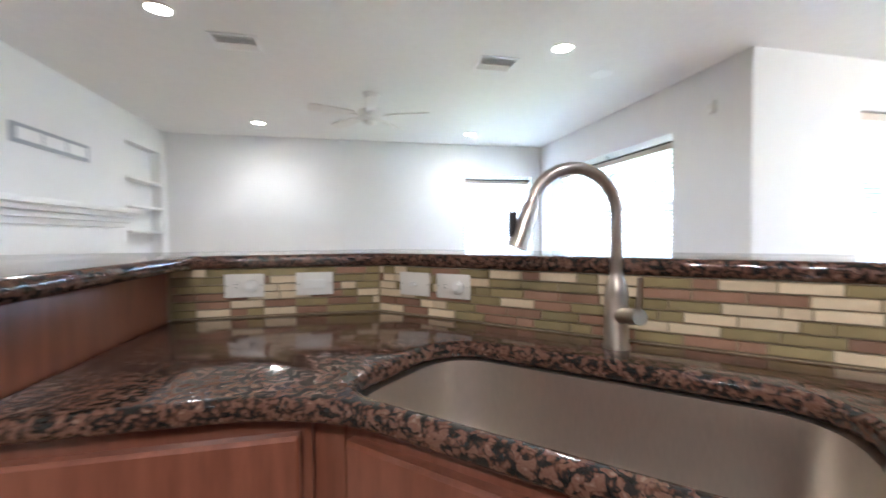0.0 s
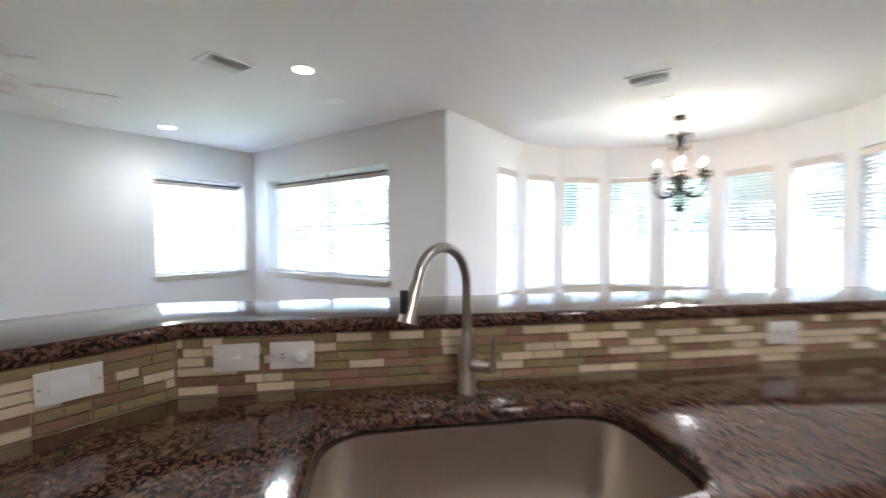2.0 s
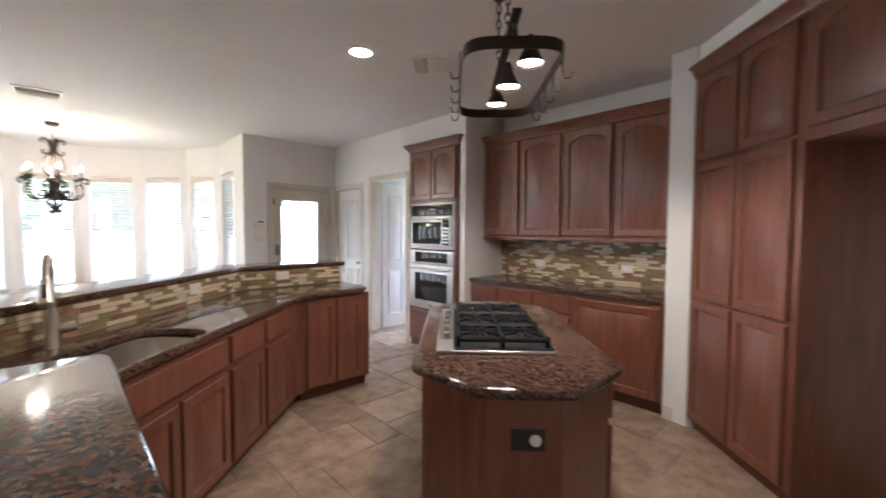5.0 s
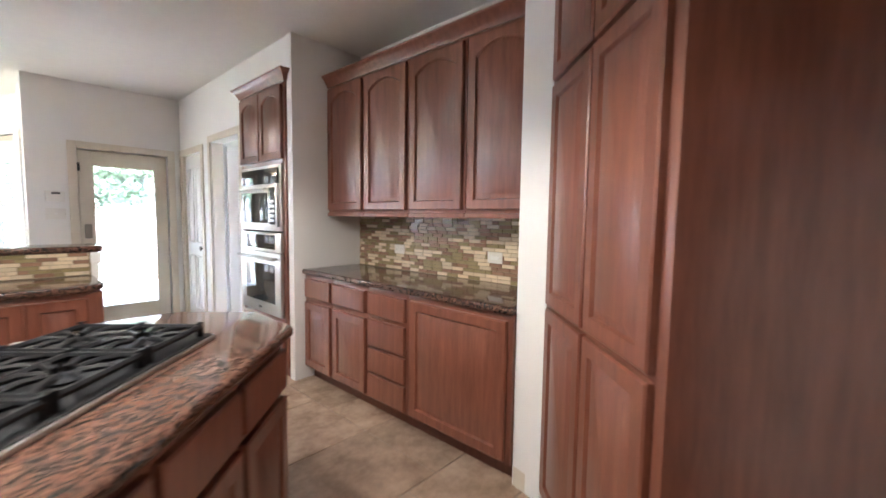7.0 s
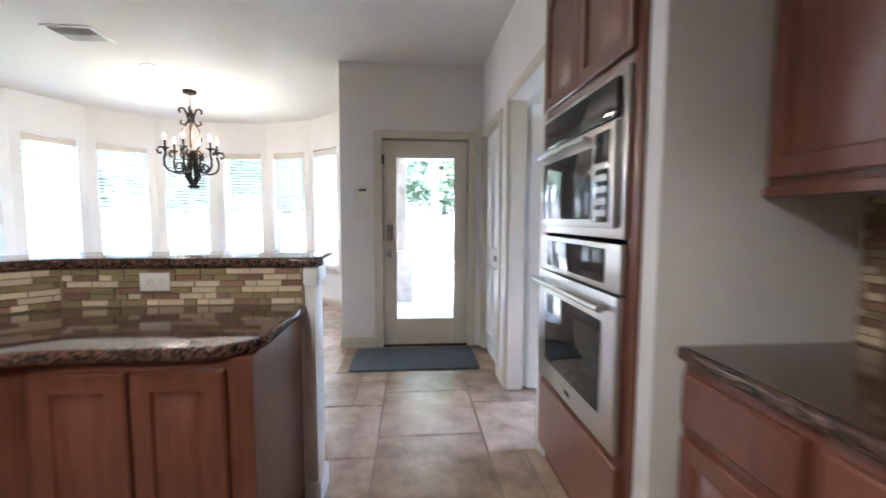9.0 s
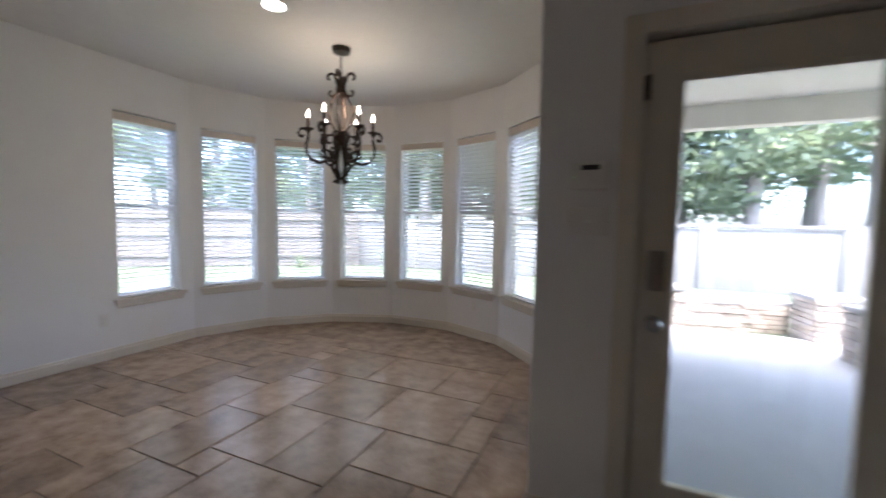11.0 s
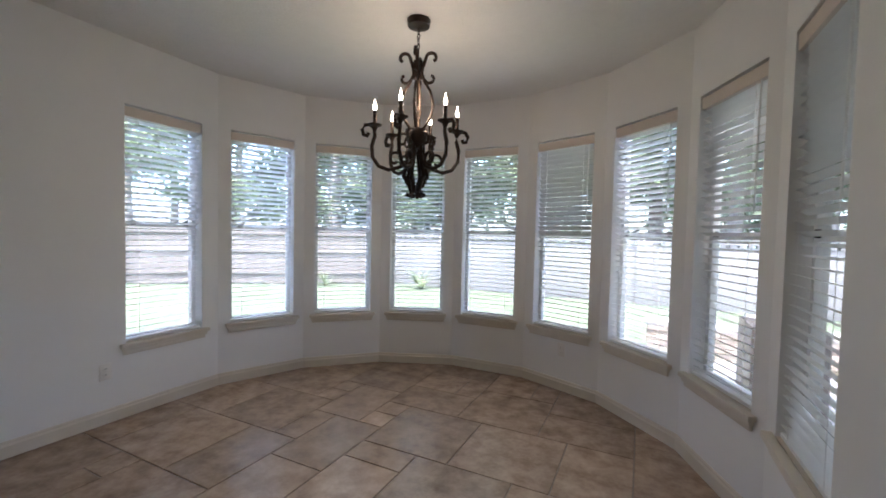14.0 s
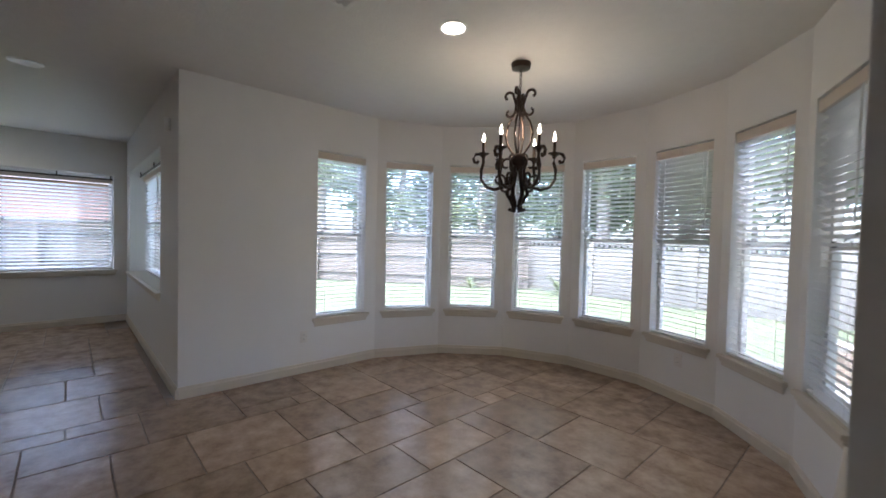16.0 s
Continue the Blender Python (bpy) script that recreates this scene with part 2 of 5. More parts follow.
def slab(outline, z0, z1, holes=(), bev=0.012, res=3):
    """A slab with rounded rim from an outline in plan, with holes."""
    cu = bpy.data.curves.new("slab", 'CURVE')
    cu.dimensions, cu.fill_mode = '2D', 'BOTH'
    for loop in (outline, *holes):
        sp = cu.splines.new('POLY')
        sp.points.add(len(loop) - 1)
        for p, (x, y) in zip(sp.points, loop):
            p.co = (x, y, 0, 1)
        sp.use_cyclic_u = True
    cu.extrude, cu.bevel_depth, cu.bevel_resolution, cu.offset = (z1 - z0) / 2 - bev, bev, res, -bev
    ob = bpy.data.objects.new("slab", cu)
    scene.collection.objects.link(ob)
    me = bpy.data.meshes.new_from_object(ob.evaluated_get(bpy.context.evaluated_depsgraph_get()))
    bpy.data.objects.remove(ob)
    bm = bmesh.new()
    bm.from_mesh(me)
    bpy.data.meshes.remove(me)
    bmesh.ops.remove_doubles(bm, verts=bm.verts, dist=1e-5)
    bmesh.ops.translate(bm, verts=bm.verts, vec=(0, 0, (z0 + z1) / 2))
    return bm


def rounded(pts, rad, n=6):
    """Rounds the corners of a closed outline. rad: one radius or one for each corner."""
    out = []
    k = len(pts)
    for i in range(k):
        p, a, b = Vector(pts[i]), Vector(pts[i - 1]), Vector(pts[(i + 1) % k])
        r = rad[i] if isinstance(rad, (list, tuple)) else rad
        if r <= 0:
            out.append(tuple(p))
            continue
        pa, pb = p + (a - p).normalized() * r, p + (b - p).normalized() * r
        for j in range(n + 1):
            t = j / n
            out.append(tuple(pa * (1 - t) ** 2 + p * 2 * t * (1 - t) + pb * t * t))
    return out


def prism(outline, z0, z1):
    bm = bmesh.new()
    lo = [bm.verts.new((x, y, z0)) for x, y in outline]
    hi = [bm.verts.new((x, y, z1)) for x, y in outline]
    bm.faces.new(lo[::-1])
    bm.faces.new(hi)
    k = len(lo)
    for i in range(k):
        bm.faces.new((lo[i], lo[(i + 1) % k], hi[(i + 1) % k], hi[i]))
    return bm


def door_mesh(w, h, arch=0.0, fr=0.055, panel=True, th=0.024):
    """A cabinet front with a raised panel; front towards -y, back at y = 0."""
    n = 10
    def loop(ins, y, a):
        pts = [(ins, ins), (w - ins, ins)]
        for j in range(n + 1):
            t = j / n
            x = (w - ins) + (2 * ins - w) * t
            pts.append((x, h - ins - a + (a * math.sin(math.pi * t) ** 0.8 if a and 0 < t < 1 else 0)))
        return [(x, y, z) for x, z in pts]
    ls = [loop(0, 0, 0), loop(0, -th + 0.006, 0), loop(0.006, -th, 0)]
    if panel:
        ls += [loop(fr, -th, arch), loop(fr + 0.006, -th + 0.013, arch), loop(fr + 0.013, -th + 0.013, arch), loop(fr + 0.040, -th + 0.001, arch)]
    bm = bmesh.new()
    rows = [[bm.verts.new(p) for p in l] for l in ls]
    for a, b in zip(rows, rows[1:]):
        for j in range(len(a)):
            bm.faces.new((a[j], a[(j + 1) % len(a)], b[(j + 1) % len(a)], b[j]))
    bm.faces.new(rows[-1])
    bm.faces.new(rows[0][::-1])
    return bm


def front(cab, x, z, w, h, arch=0.0, panel=True, y=0.0, name="door"):
    ob = part(name, door_mesh(w, h, arch, panel=panel), M_WOOD, cab)
    ob.location = (x, y - 0.001, z)
    return ob


def cabinet(name, m, w, d, z0, z1, fronts, label, group, toe=True):
    """fronts: (x, z, w, h, arch, is a door)."""
    c = thing(name, m, label, "cabinet", group)
    bm = bx(0.001, 0, z0, w - 0.001, d, z1, 0.002)
    part("body", bm, M_WOOD, c)
    if toe:
        part("toe_kick", bx(0.001, 0.07, 0, w - 0.001, d, z0 - 0.001), M_WOOD_SHADE, c, "recessed cherry toe kick with painted-in shade")
    for x, z, fw, fh, arch, door in fronts:
        front(c, x, z, fw, fh, arch, door, name="door" if door else "drawer_front")
    return c


def wall(name, p0, p1, z0, z1, th, holes=(), mitre=(0, 0), material=None, label="plain off-white painted plaster wall"):
    """A wall whose inner face runs from p0 to p1 with its body on the right-hand side. holes: (s0, s1, z0, z1)."""
    a, b = Vector((*p0, 0)), Vector((*p1, 0))
    L = (b - a).length
    ss = sorted({0, L, *[h[0] for h in holes], *[h[1] for h in holes]})
    zs = sorted({z0, z1, *[h[2] for h in holes], *[h[3] for h in holes]})
    solid = {}
    for i in range(len(ss) - 1):
        for j in range(len(zs) - 1):
            sm, zm = (ss[i] + ss[i + 1]) / 2, (zs[j] + zs[j + 1]) / 2
            solid[i, j] = not any(h[0] < sm < h[1] and h[2] < zm < h[3] for h in holes)
    bm = bmesh.new()
    vv = {}
    def vert(i, j, k):
        if (i, j, k) not in vv:
            s = ss[i]
            if k:
                s += -mitre[0] if i == 0 else mitre[1] if i == len(ss) - 1 else 0
            vv[i, j, k] = bm.verts.new((s, -th * k, zs[j]))
        return vv[i, j, k]
    for (i, j), yes in solid.items():
        if not yes:
            continue
        bm.faces.new((vert(i, j, 0), vert(i, j + 1, 0), vert(i + 1, j + 1, 0), vert(i + 1, j, 0)))
        bm.faces.new((vert(i, j, 1), vert(i + 1, j, 1), vert(i + 1, j + 1, 1), vert(i, j + 1, 1)))
        if not solid.get((i - 1, j)):
            bm.faces.new((vert(i, j, 0), vert(i, j, 1), vert(i, j + 1, 1), vert(i, j + 1, 0)))
        if not solid.get((i + 1, j)):
            bm.faces.new((vert(i + 1, j, 0), vert(i + 1, j + 1, 0), vert(i + 1, j + 1, 1), vert(i + 1, j, 1)))
        if not solid.get((i, j - 1)):
            bm.faces.new((vert(i, j, 0), vert(i + 1, j, 0), vert(i + 1, j, 1), vert(i, j, 1)))
        if not solid.get((i, j + 1)):
            bm.faces.new((vert(i, j + 1, 0), vert(i, j + 1, 1), vert(i + 1, j + 1, 1), vert(i + 1, j + 1, 0)))
    ob = part(name, bm, material or M_WALL, smooth=False)
    d = (b - a).normalized()
    ob.matrix_world = Matrix.Translation(a) @ Matrix.Rotation(math.atan2(d.y, d.x), 4, 'Z')
    return tagged(ob, label, "wall", kind="structure")


def baseboard(p0, p1, h=0.10, t=0.016):
    a, b = Vector((*p0, 0)), Vector((*p1, 0))
    L = (b - a).length
    d = (b - a).normalized()
    bm = bmesh.new()
    prof = [(0, 0), (t, 0), (t, h * 0.72), (t * 0.6, h * 0.82), (t * 0.5, h * 0.95), (t * 0.2, h), (0, h)]
    rows = [[bm.verts.new((s, y + 0.0005, z)) for y, z in prof] for s in (0, L)]
    for j in range(len(prof)):
        k = (j + 1) % len(prof)
        bm.faces.new((rows[0][j], rows[0][k], rows[1][k], rows[1][j]))
    bm.faces.new(rows[0])
    bm.faces.new(rows[1][::-1])
    ob = part("baseboard", bm, M_TRIM, smooth=False)
    ob.matrix_world = Matrix.Translation(a) @ Matrix.Rotation(math.atan2(d.y, d.x), 4, 'Z')
    return tagged(ob, "cream painted moulded skirting board", "baseboard", kind="structure")


# ---- shell ----
CH = 2.75
LX, LS, LN = -6.15, -2.29, 3.73        # living room: west, south, north
NX0, NX1 = -2.15, 1.78                 # nook sides
DY = 4.52                              # back door wall
RX = 3.16                              # east wall of the passage
NC = (NX0 + NX1) / 2
SIDE = (NX1 - NX0) / (1 + 2 * sum(math.cos(radians(a)) for a in (22.5, 45, 67.5)))
NYS = 5.67
nook = [(NX0, NYS)]
for k in range(7):
    a = radians(67.5 - 22.5 * k)
    x, y = nook[-1]
    nook.append((x + SIDE * math.cos(a), y + SIDE * math.sin(a)))
WZ0, WZ1, WW = 0.545, 2.285, 0.575

# floor bed and ceiling over the whole house
foot = [(LX - .15, LS - .15), (6.2, LS - .15), (6.2, DY + .15), (NX1 + .15, DY + .15), (NX1 + .15, NYS)]
foot += [(x + (x - NC) * 0.04, y + 0.14) for x, y in nook[::-1][1:-1]]
foot += [(NX0 - .15, NYS), (NX0 - .15, LN + .15), (LX - .15, LN + .15)]
tagged(part("floor", prism(foot, -0.14, -0.006), M_GROUT, smooth=False), "grout bed of the stone tiled floor", "floor", kind="structure")
tagged(part("ceiling", prism(foot, CH, CH + 0.2), M_CEIL, smooth=False), "white textured plaster ceiling", "ceiling", kind="structure")

MIT = 0.15 * math.tan(radians(11.25))
# windows of the nook: wall points go clockwise seen from above, bodies outside (right-hand side when walking anticlockwise)
win_spots = []
def nook_wall(name, p, q, s0, s1, mit):
    """Runs from p to q with the room on the left."""
    wall(name, p, q, 0, CH, 0.15, [(s0, s1, WZ0, WZ1)], mit)
    a, b = Vector((*p, 0)), Vector((*q, 0))
    d = (b - a).normalized()
    win_spots.append(Matrix.Translation(a + d * s0) @ Matrix.Rotation(math.atan2(d.y, d.x), 4, 'Z'))
    baseboard(p, q)

nook_wall("wall_nook_east", (NX1, DY + 0.15), (NX1, NYS), 4.80 - DY, 4.80 - DY + WW, (0.0, MIT))
baseboard((NX1, DY), (NX1, DY + 0.15))
for k in range(7):
    p, q = nook[7 - k], nook[6 - k]
    nook_wall("wall_nook_%d" % (k + 1), p, q, (SIDE - WW) / 2, (SIDE + WW) / 2, (MIT, MIT))
nook_wall("wall_nook_west", (NX0, NYS), (NX0, LN), NYS - 5.525, NYS - 4.95, (MIT, 0))

wall("wall_back_door", (RX, DY), (NX1, DY), 0, CH, 0.15, [(RX - 3.02, RX - 2.178, 0, 2.045)])
baseboard((2.10, DY), (NX1, DY))
wall("wall_living_north", (NX0 - 0.15, LN), (LX, LN), 0, CH, 0.30, [(0.74, 3.45, 0.80, 2.25)])
baseboard((NX0, LN), (LX, LN))
wall("wall_living_west", (LX, LN), (LX, LS), 0, CH, 0.30, [(0.16, 1.42, 0.80, 2.23)])
baseboard((LX, LN), (LX, LS))
wall("wall_living_south", (LX, LS), (6.2, LS), 0, CH, 0.15, [(0.18, 1.10, 0.9, 2.40)])
wall("wall_east_passage", (RX, 2.57), (RX, DY), 0, CH, 0.12, [(0.09, 0.87, 0, 2.12), (1.17, 1.87, 0, 2.06)])
wall("wall_over_oven", (RX, 1.70), (RX, 2.57), 2.47, CH, 0.12)
tagged(part("wall_oven_side", bx(RX - 0.01, 1.62, 0, 3.80, 1.70, CH, 0.004), M_WALL), "off-white plaster stub wall beside the ovens", "wall", kind="structure")
tagged(part("wall_over_oven_back", bx(3.80, -0.55, 0, 3.95, 2.57, CH), M_WALL, smooth=False), "off-white plaster wall behind the cabinets", "wall", kind="structure")
tagged(part("wall_alcove_end", prism([(3.80, -0.38), (3.27, -0.38), (3.234, -0.552), (3.65, -0.97), (3.80, -0.83)], 0, CH), M_WALL, smooth=False), "off-white plaster pier between counter and pantry cabinets", "wall", kind="structure")
# diagonal wall behind pantry cabinets and refrigerator recess
DG = Matrix.Translation((3.23, -0.56, 0)) @ Matrix.Rotation(radians(45), 4, 'Z') @ Matrix.Rotation(radians(180), 4, 'Z')
# local x runs south-west along the fronts, local y into the wall
dw = part("wall_diagonal", bx(0, 0.64, 0, 2.6, 0.80, CH), M_WALL, smooth=False)
dw.matrix_world = DG
tagged(dw, "off-white plaster wall behind the pantry cabinets", "wall", kind="structure")
ds = part("wall_diagonal_soffit", bx(0, 0.015, 2.597, 2.6, 0.639, CH - 0.002), M_WALL, smooth=False)
ds.matrix_world = DG
tagged(ds, "off-white plaster soffit above the pantry cabinets", "wall", kind="structure")
# laundry room beyond the opening
wall("wall_laundry_east", (6.0, 1.7), (6.0, DY), 0, CH, 0.15, [(0.5, 2.4, 0.75, 2.2)])
wall("wall_laundry_south", (3.96, 2.0), (6.0, 2.0), 0, CH, 0.12)
wall("wall_laundry_north", (6.0, DY), (RX + .12, DY), 0, CH, 0.15, [(0.9, 1.7, 1.0, 2.0)])
wall("wall_closet", (RX + .125, 3.58), (4.2, 3.58), 0, CH, 0.1)


# ---- windows and blinds ----
def window(name, m, w, z0, z1, label, out=0.15, mullion=False):
    """Local x along the wall, local y into the room, the opening starts at x = 0."""
    win = thing(name, m, label, "window", kind="structure")
    f = 0.035
    bm = bmesh.new()
    y0, y1 = -out + 0.015, -out + 0.06
    box(bm, 0, y0, z0, f, y1, z1, 0.004)
    box(bm, w - f, y0, z0, w, y1, z1, 0.004)
    box(bm, f, y0, z1 - f, w - f, y1, z1, 0.004)
    box(bm, f, y0, z0, w - f, y1, z0 + f, 0.004)
    part("window_frame", bm, M_VINYL, win)
    zm = (z0 + z1) / 2
    bm = bmesh.new()
    box(bm, f, y0 + .004, zm - 0.013, w - f, y1 + .004, zm + 0.013, 0.004)
    if mullion:
        box(bm, w / 2 - 0.04, y0, z0 + f, w / 2 + 0.04, y1 + 0.008, z1 - f, 0.004)
    part("sash_rail", bm, M_VINYL, win)
    for xx in (f + 0.04, w - f - 0.07):
        part("sash_latch", bx(xx, y1 + .004, zm + 0.0, xx + 0.03, y1 + 0.02, zm + 0.035, 0.003), M_DARK, win)
    for zz in ((z0 + f, zm - 0.013), (zm + 0.013, z1 - f)):
        p = part("pane", bx(f, y0 + 0.018, zz[0], w - f, y0 + 0.023, zz[1]), M_GLASS, win, smooth=False)
        p.visible_shadow = False
    return win


def sill(win, w, z0, out=0.15):
    bm = bmesh.new()
    box(bm, 0.002, -out + 0.06, z0 - 0.03, w - 0.002, 0.0, z0 + 0.001, 0.0)
    box(bm, -0.045, 0.0005, z0 - 0.03, w + 0.045, 0.045, z0 + 0.001, 0.006)
    part("window_sill", bm, M_TRIM, win)
    bm = bmesh.new()
    box(bm, -0.03, 0.0005, z0 - 0.055, w + 0.03, 0.03, z0 - 0.031, 0.006)
    box(bm, -0.02, 0.0005, z0 - 0.085, w + 0.02, 0.018, z0 - 0.056, 0.005)
    part("sill_moulding", bm, M_TRIM, win)


def blind(m, w, z0, z1, tilt, group, y=-0.04, pitch=0.044, half=None):
    b = thing("window_blind", m, "white horizontal slat blind lowered over a window", "blind", group)
    part("valance", bx(0.004, y - 0.02, z1 - 0.085, w - 0.004, y + 0.034, z1 - 0.014, 0.004), M_VAL, b, "beige valance of the blind")
    def slat_mesh(t):
        bm = bmesh.new()
        rows = []
        for k in range(5):
            a = (k / 4 - 0.5) * 0.05
            c = 0.004 * (1 - (2 * k / 4 - 1) ** 2)
            yy, zz = a * math.cos(t) - c * math.sin(t), a * math.sin(t) + c * math.cos(t)
            rows.append([bm.verts.new((x, yy, zz)) for x in (0.008, w - 0.008)])
        for p, q in zip(rows, rows[1:]):
            bm.faces.new((p[0], p[1], q[1], q[0]))
        bmesh.ops.solidify(bm, geom=bm.faces[:], thickness=0.0025)
        return shade(mesh_of(bm, "slat", M_BLIND), 60)
    me = slat_mesh(radians(tilt))
    me2 = slat_mesh(radians(half)) if half is not None else me
    z = z0 + 0.05
    while z < z1 - 0.10:
        s = new("slat", me2 if z > (z0 + z1) / 2 else me)
        s.parent, s.location = b, (0, y, z)
        z += pitch
    part("bottom_rail", bx(0.006, y - 0.025, z0 + 0.006, w - 0.006, y + 0.025, z0 + 0.026, 0.004), M_BLIND, b)
    for x in (0.1, w - 0.1):
        part("ladder_cord", bx(x - 0.001, y + 0.024, z0 + 0.02, x + 0.001, y + 0.026, z1 - 0.08), M_BLIND, b, smooth=False)
    bm = bmesh.new()
    cyl(bm, (0.05, y + 0.035, z1 - 0.09), (0.052, y + 0.04, z1 - 0.75), 0.004, n=8)
    part("tilt_wand", bm, M_BLIND, b)
    return b


for k, m in enumerate(win_spots):
    w_ = window("window_%d" % (k + 1), m, WW, WZ0, WZ1, "tall narrow sash window with a cream sill in the dining nook")
    sill(w_, WW, WZ0)
    blind(m, WW, WZ0, WZ1, 16 if k < 4 else 11, "blinds of the dining nook", half=46 if k == 3 else (24 if k < 4 else 21))
    # added fill lamp in the opening, boosts sky light onto the nook floor
    la = new("window_skylight", bpy.data.lights.new("window_skylight", 'AREA'))
    la.data.shape, la.data.size, la.data.size_y = 'RECTANGLE', WW - 0.06, 1.3
    la.data.energy, la.data.color, la.data.spread = 0.055, (1, 0.95, 0.88), radians(90)
    la.matrix_world = m @ Matrix.Translation((WW / 2, -0.005, 1.4)) @ Matrix.Rotation(radians(40), 4, 'X')
# corner windows of the living room
mn = Matrix.Translation((NX0 - 0.15 - 0.74, LN, 0)) @ Matrix.Rotation(math.pi, 4, 'Z')
w_ = window("window_10", mn, 2.71, 0.80, 2.25, "wide double window with a deep sill in the living room", out=0.30, mullion=True)
sill(w_, 2.71, 0.80, 0.30)
for x in (0.0, 1.36):
    blind(mn @ Matrix.Translation((x, 0, 0)), 1.35, 0.80, 2.22, 24, "blinds of the living room", y=-0.20, pitch=0.05)
mw = Matrix.Translation((LX, LN - 0.16, 0)) @ Matrix.Rotation(-math.pi / 2, 4, 'Z')
w_ = window("window_11", mw, 1.26, 0.80, 2.23, "wide window with a deep sill in the living room", out=0.30)
sill(w_, 1.26, 0.80, 0.30)
blind(mw, 1.26, 0.80, 2.20, 30, "blinds of the living room", y=-0.20, pitch=0.05)
for p0, p1 in (((NX0 - .892, LN + .11, 2.19), (LX + .552, LN + .11, 2.19)), ((LX - .11, LN - .162, 2.17), (LX - .11, LN - 1.418, 2.17))):
    rod = thing("curtain_rod", Matrix.Translation(p0), "thin dark metal curtain rod above a living room window", "curtain rod", "curtain rods")
    d = Vector(p1) - Vector(p0)
    part("rod", cyl(bmesh.new(), (0, 0, 0), d, 0.012, n=10), M_BRONZE, rod)
    for f_ in (0.02, 0.5, 0.98):
        q = d * f_
        top = 2.2495 if abs(d.x) > abs(d.y) else 2.2295
        part("bracket", cyl(bmesh.new(), q, q + Vector((0, 0, top - p0[2])), 0.008, n=8), M_BRONZE, rod)

# ---- back door ----
door = thing("door_1", Matrix.Translation((2.187, DY + 0.06, 0)), "closed beige back door with one full glass pane", "door", kind="structure")
bm = bmesh.new()
DWd, G0, G1 = 0.824, 0.265, 1.875
box(bm, 0, -0.022, 0.012, 0.12, 0.022, 2.03, 0.003)
box(bm, 0.704, -0.022, 0.012, DWd, 0.022, 2.03, 0.003)
box(bm, 0.12, -0.022, 0.012, 0.704, 0.022, G0, 0.002)
box(bm, 0.12, -0.022, G1, 0.704, 0.022, 2.03, 0.002)
leaf = part("leaf", bm, M_DOOR, door)
bm = bmesh.new()
box(bm, 0.108, -0.03, G0 - .012, 0.13, -0.0225, G1 + .012, 0.003)
box(bm, 0.694, -0.03, G0 - .012, 0.716, -0.0225, G1 + .012, 0.003)
box(bm, 0.131, -0.03, G1 - 0.01, 0.693, -0.0225, G1 + .012, 0.003)
box(bm, 0.131, -0.03, G0 - .012, 0.693, -0.0225, G0 + 0.01, 0.003)
part("glazing_bead", bm, M_DOOR, leaf)
p = part("pane", bx(0.1205, -0.004, G0, 0.7035, 0.004, G1), M_GLASS, door, smooth=False)
p.visible_shadow = False
bm = lathe(bmesh.new(), [(0.03, 0), (0.03, 0.006), (0.012, 0.012), (0.012, 0.03), (0.026, 0.038), (0.03, 0.052), (0.022, 0.066), (0.0, 0.07)], 20, pose(0.062, -0.0225, 0.93, 90))
part("door_knob", bm, M_BRASS, leaf, "aged metal round door knob")
part("keypad_lock", bx(0.03, -0.05, 1.06, 0.095, -0.0225, 1.22, 0.012), M_BRASS, leaf, "grey metal keypad deadbolt")
part("door_catch", bx(-0.03, -0.075, 1.80, 0.012, -0.045, 1.89, 0.004), M_DARK, door, "dark metal catch at the door's edge")
bm = bmesh.new()
box(bm, 2.10, DY - 0.016, 0, 2.178, DY - 0.0005, 2.12, 0.005)
box(bm, 3.02, DY - 0.016, 0, 3.095, DY - 0.0005, 2.12, 0.005)
box(bm, 2.178, DY - 0.016, 2.045, 3.02, DY - 0.0005, 2.12, 0.005)
tagged(part("trim", bm, M_DOOR), "beige door casing round the back door", "trim", kind="structure")
bm = bmesh.new()
box(bm, 2.1785, DY + 0.084, 0.012, 2.197, DY + 0.149, 2.0445)
box(bm, 3.001, DY + 0.084, 0.012, 3.0195, DY + 0.149, 2.0445)
box(bm, 2.198, DY + 0.084, 2.02, 3.0, DY + 0.149, 2.0445)
tagged(part("trim", bm, M_DOOR, smooth=False), "beige door stop behind the back door", "trim", kind="structure")
tagged(part("threshold", bx(2.18, DY + 0.01, -0.004, 3.018, DY + 0.14, 0.011, 0.003), M_DARK), "dark metal door threshold", "threshold", kind="structure")
lw_ = window("window_12", Matrix.Translation((6.0, 2.2, 0)) @ Matrix.Rotation(radians(90), 4, 'Z'), 1.9, 0.75, 2.2, "wide laundry room window with white frame", mullion=True)
# right-hand passage: closet door and laundry opening
bm = bmesh.new()
for y0, y1, zt in ((2.66, 3.44, 2.12), (3.74, 4.44, 2.06)):
    box(bm, RX - 0.016, y0 - 0.07, 0, RX - 0.0005, y0, zt + 0.07, 0.005)
    box(bm, RX - 0.016, y1, 0, RX - 0.0005, y1 + 0.065, zt + 0.07, 0.005)
    box(bm, RX - 0.016, y0, zt, RX - 0.0005, y1, zt + 0.07, 0.005)
    box(bm, RX - .0005, y0 + .0005, 0, RX + 0.12, y0 + 0.014, zt - 0.0005)
    box(bm, RX - .0005, y1 - 0.014, 0, RX + 0.12, y1 - .0005, zt - 0.0005)
tagged(part("trim", bm, M_TRIM), "cream door casings along the passage wall", "trim", kind="structure")
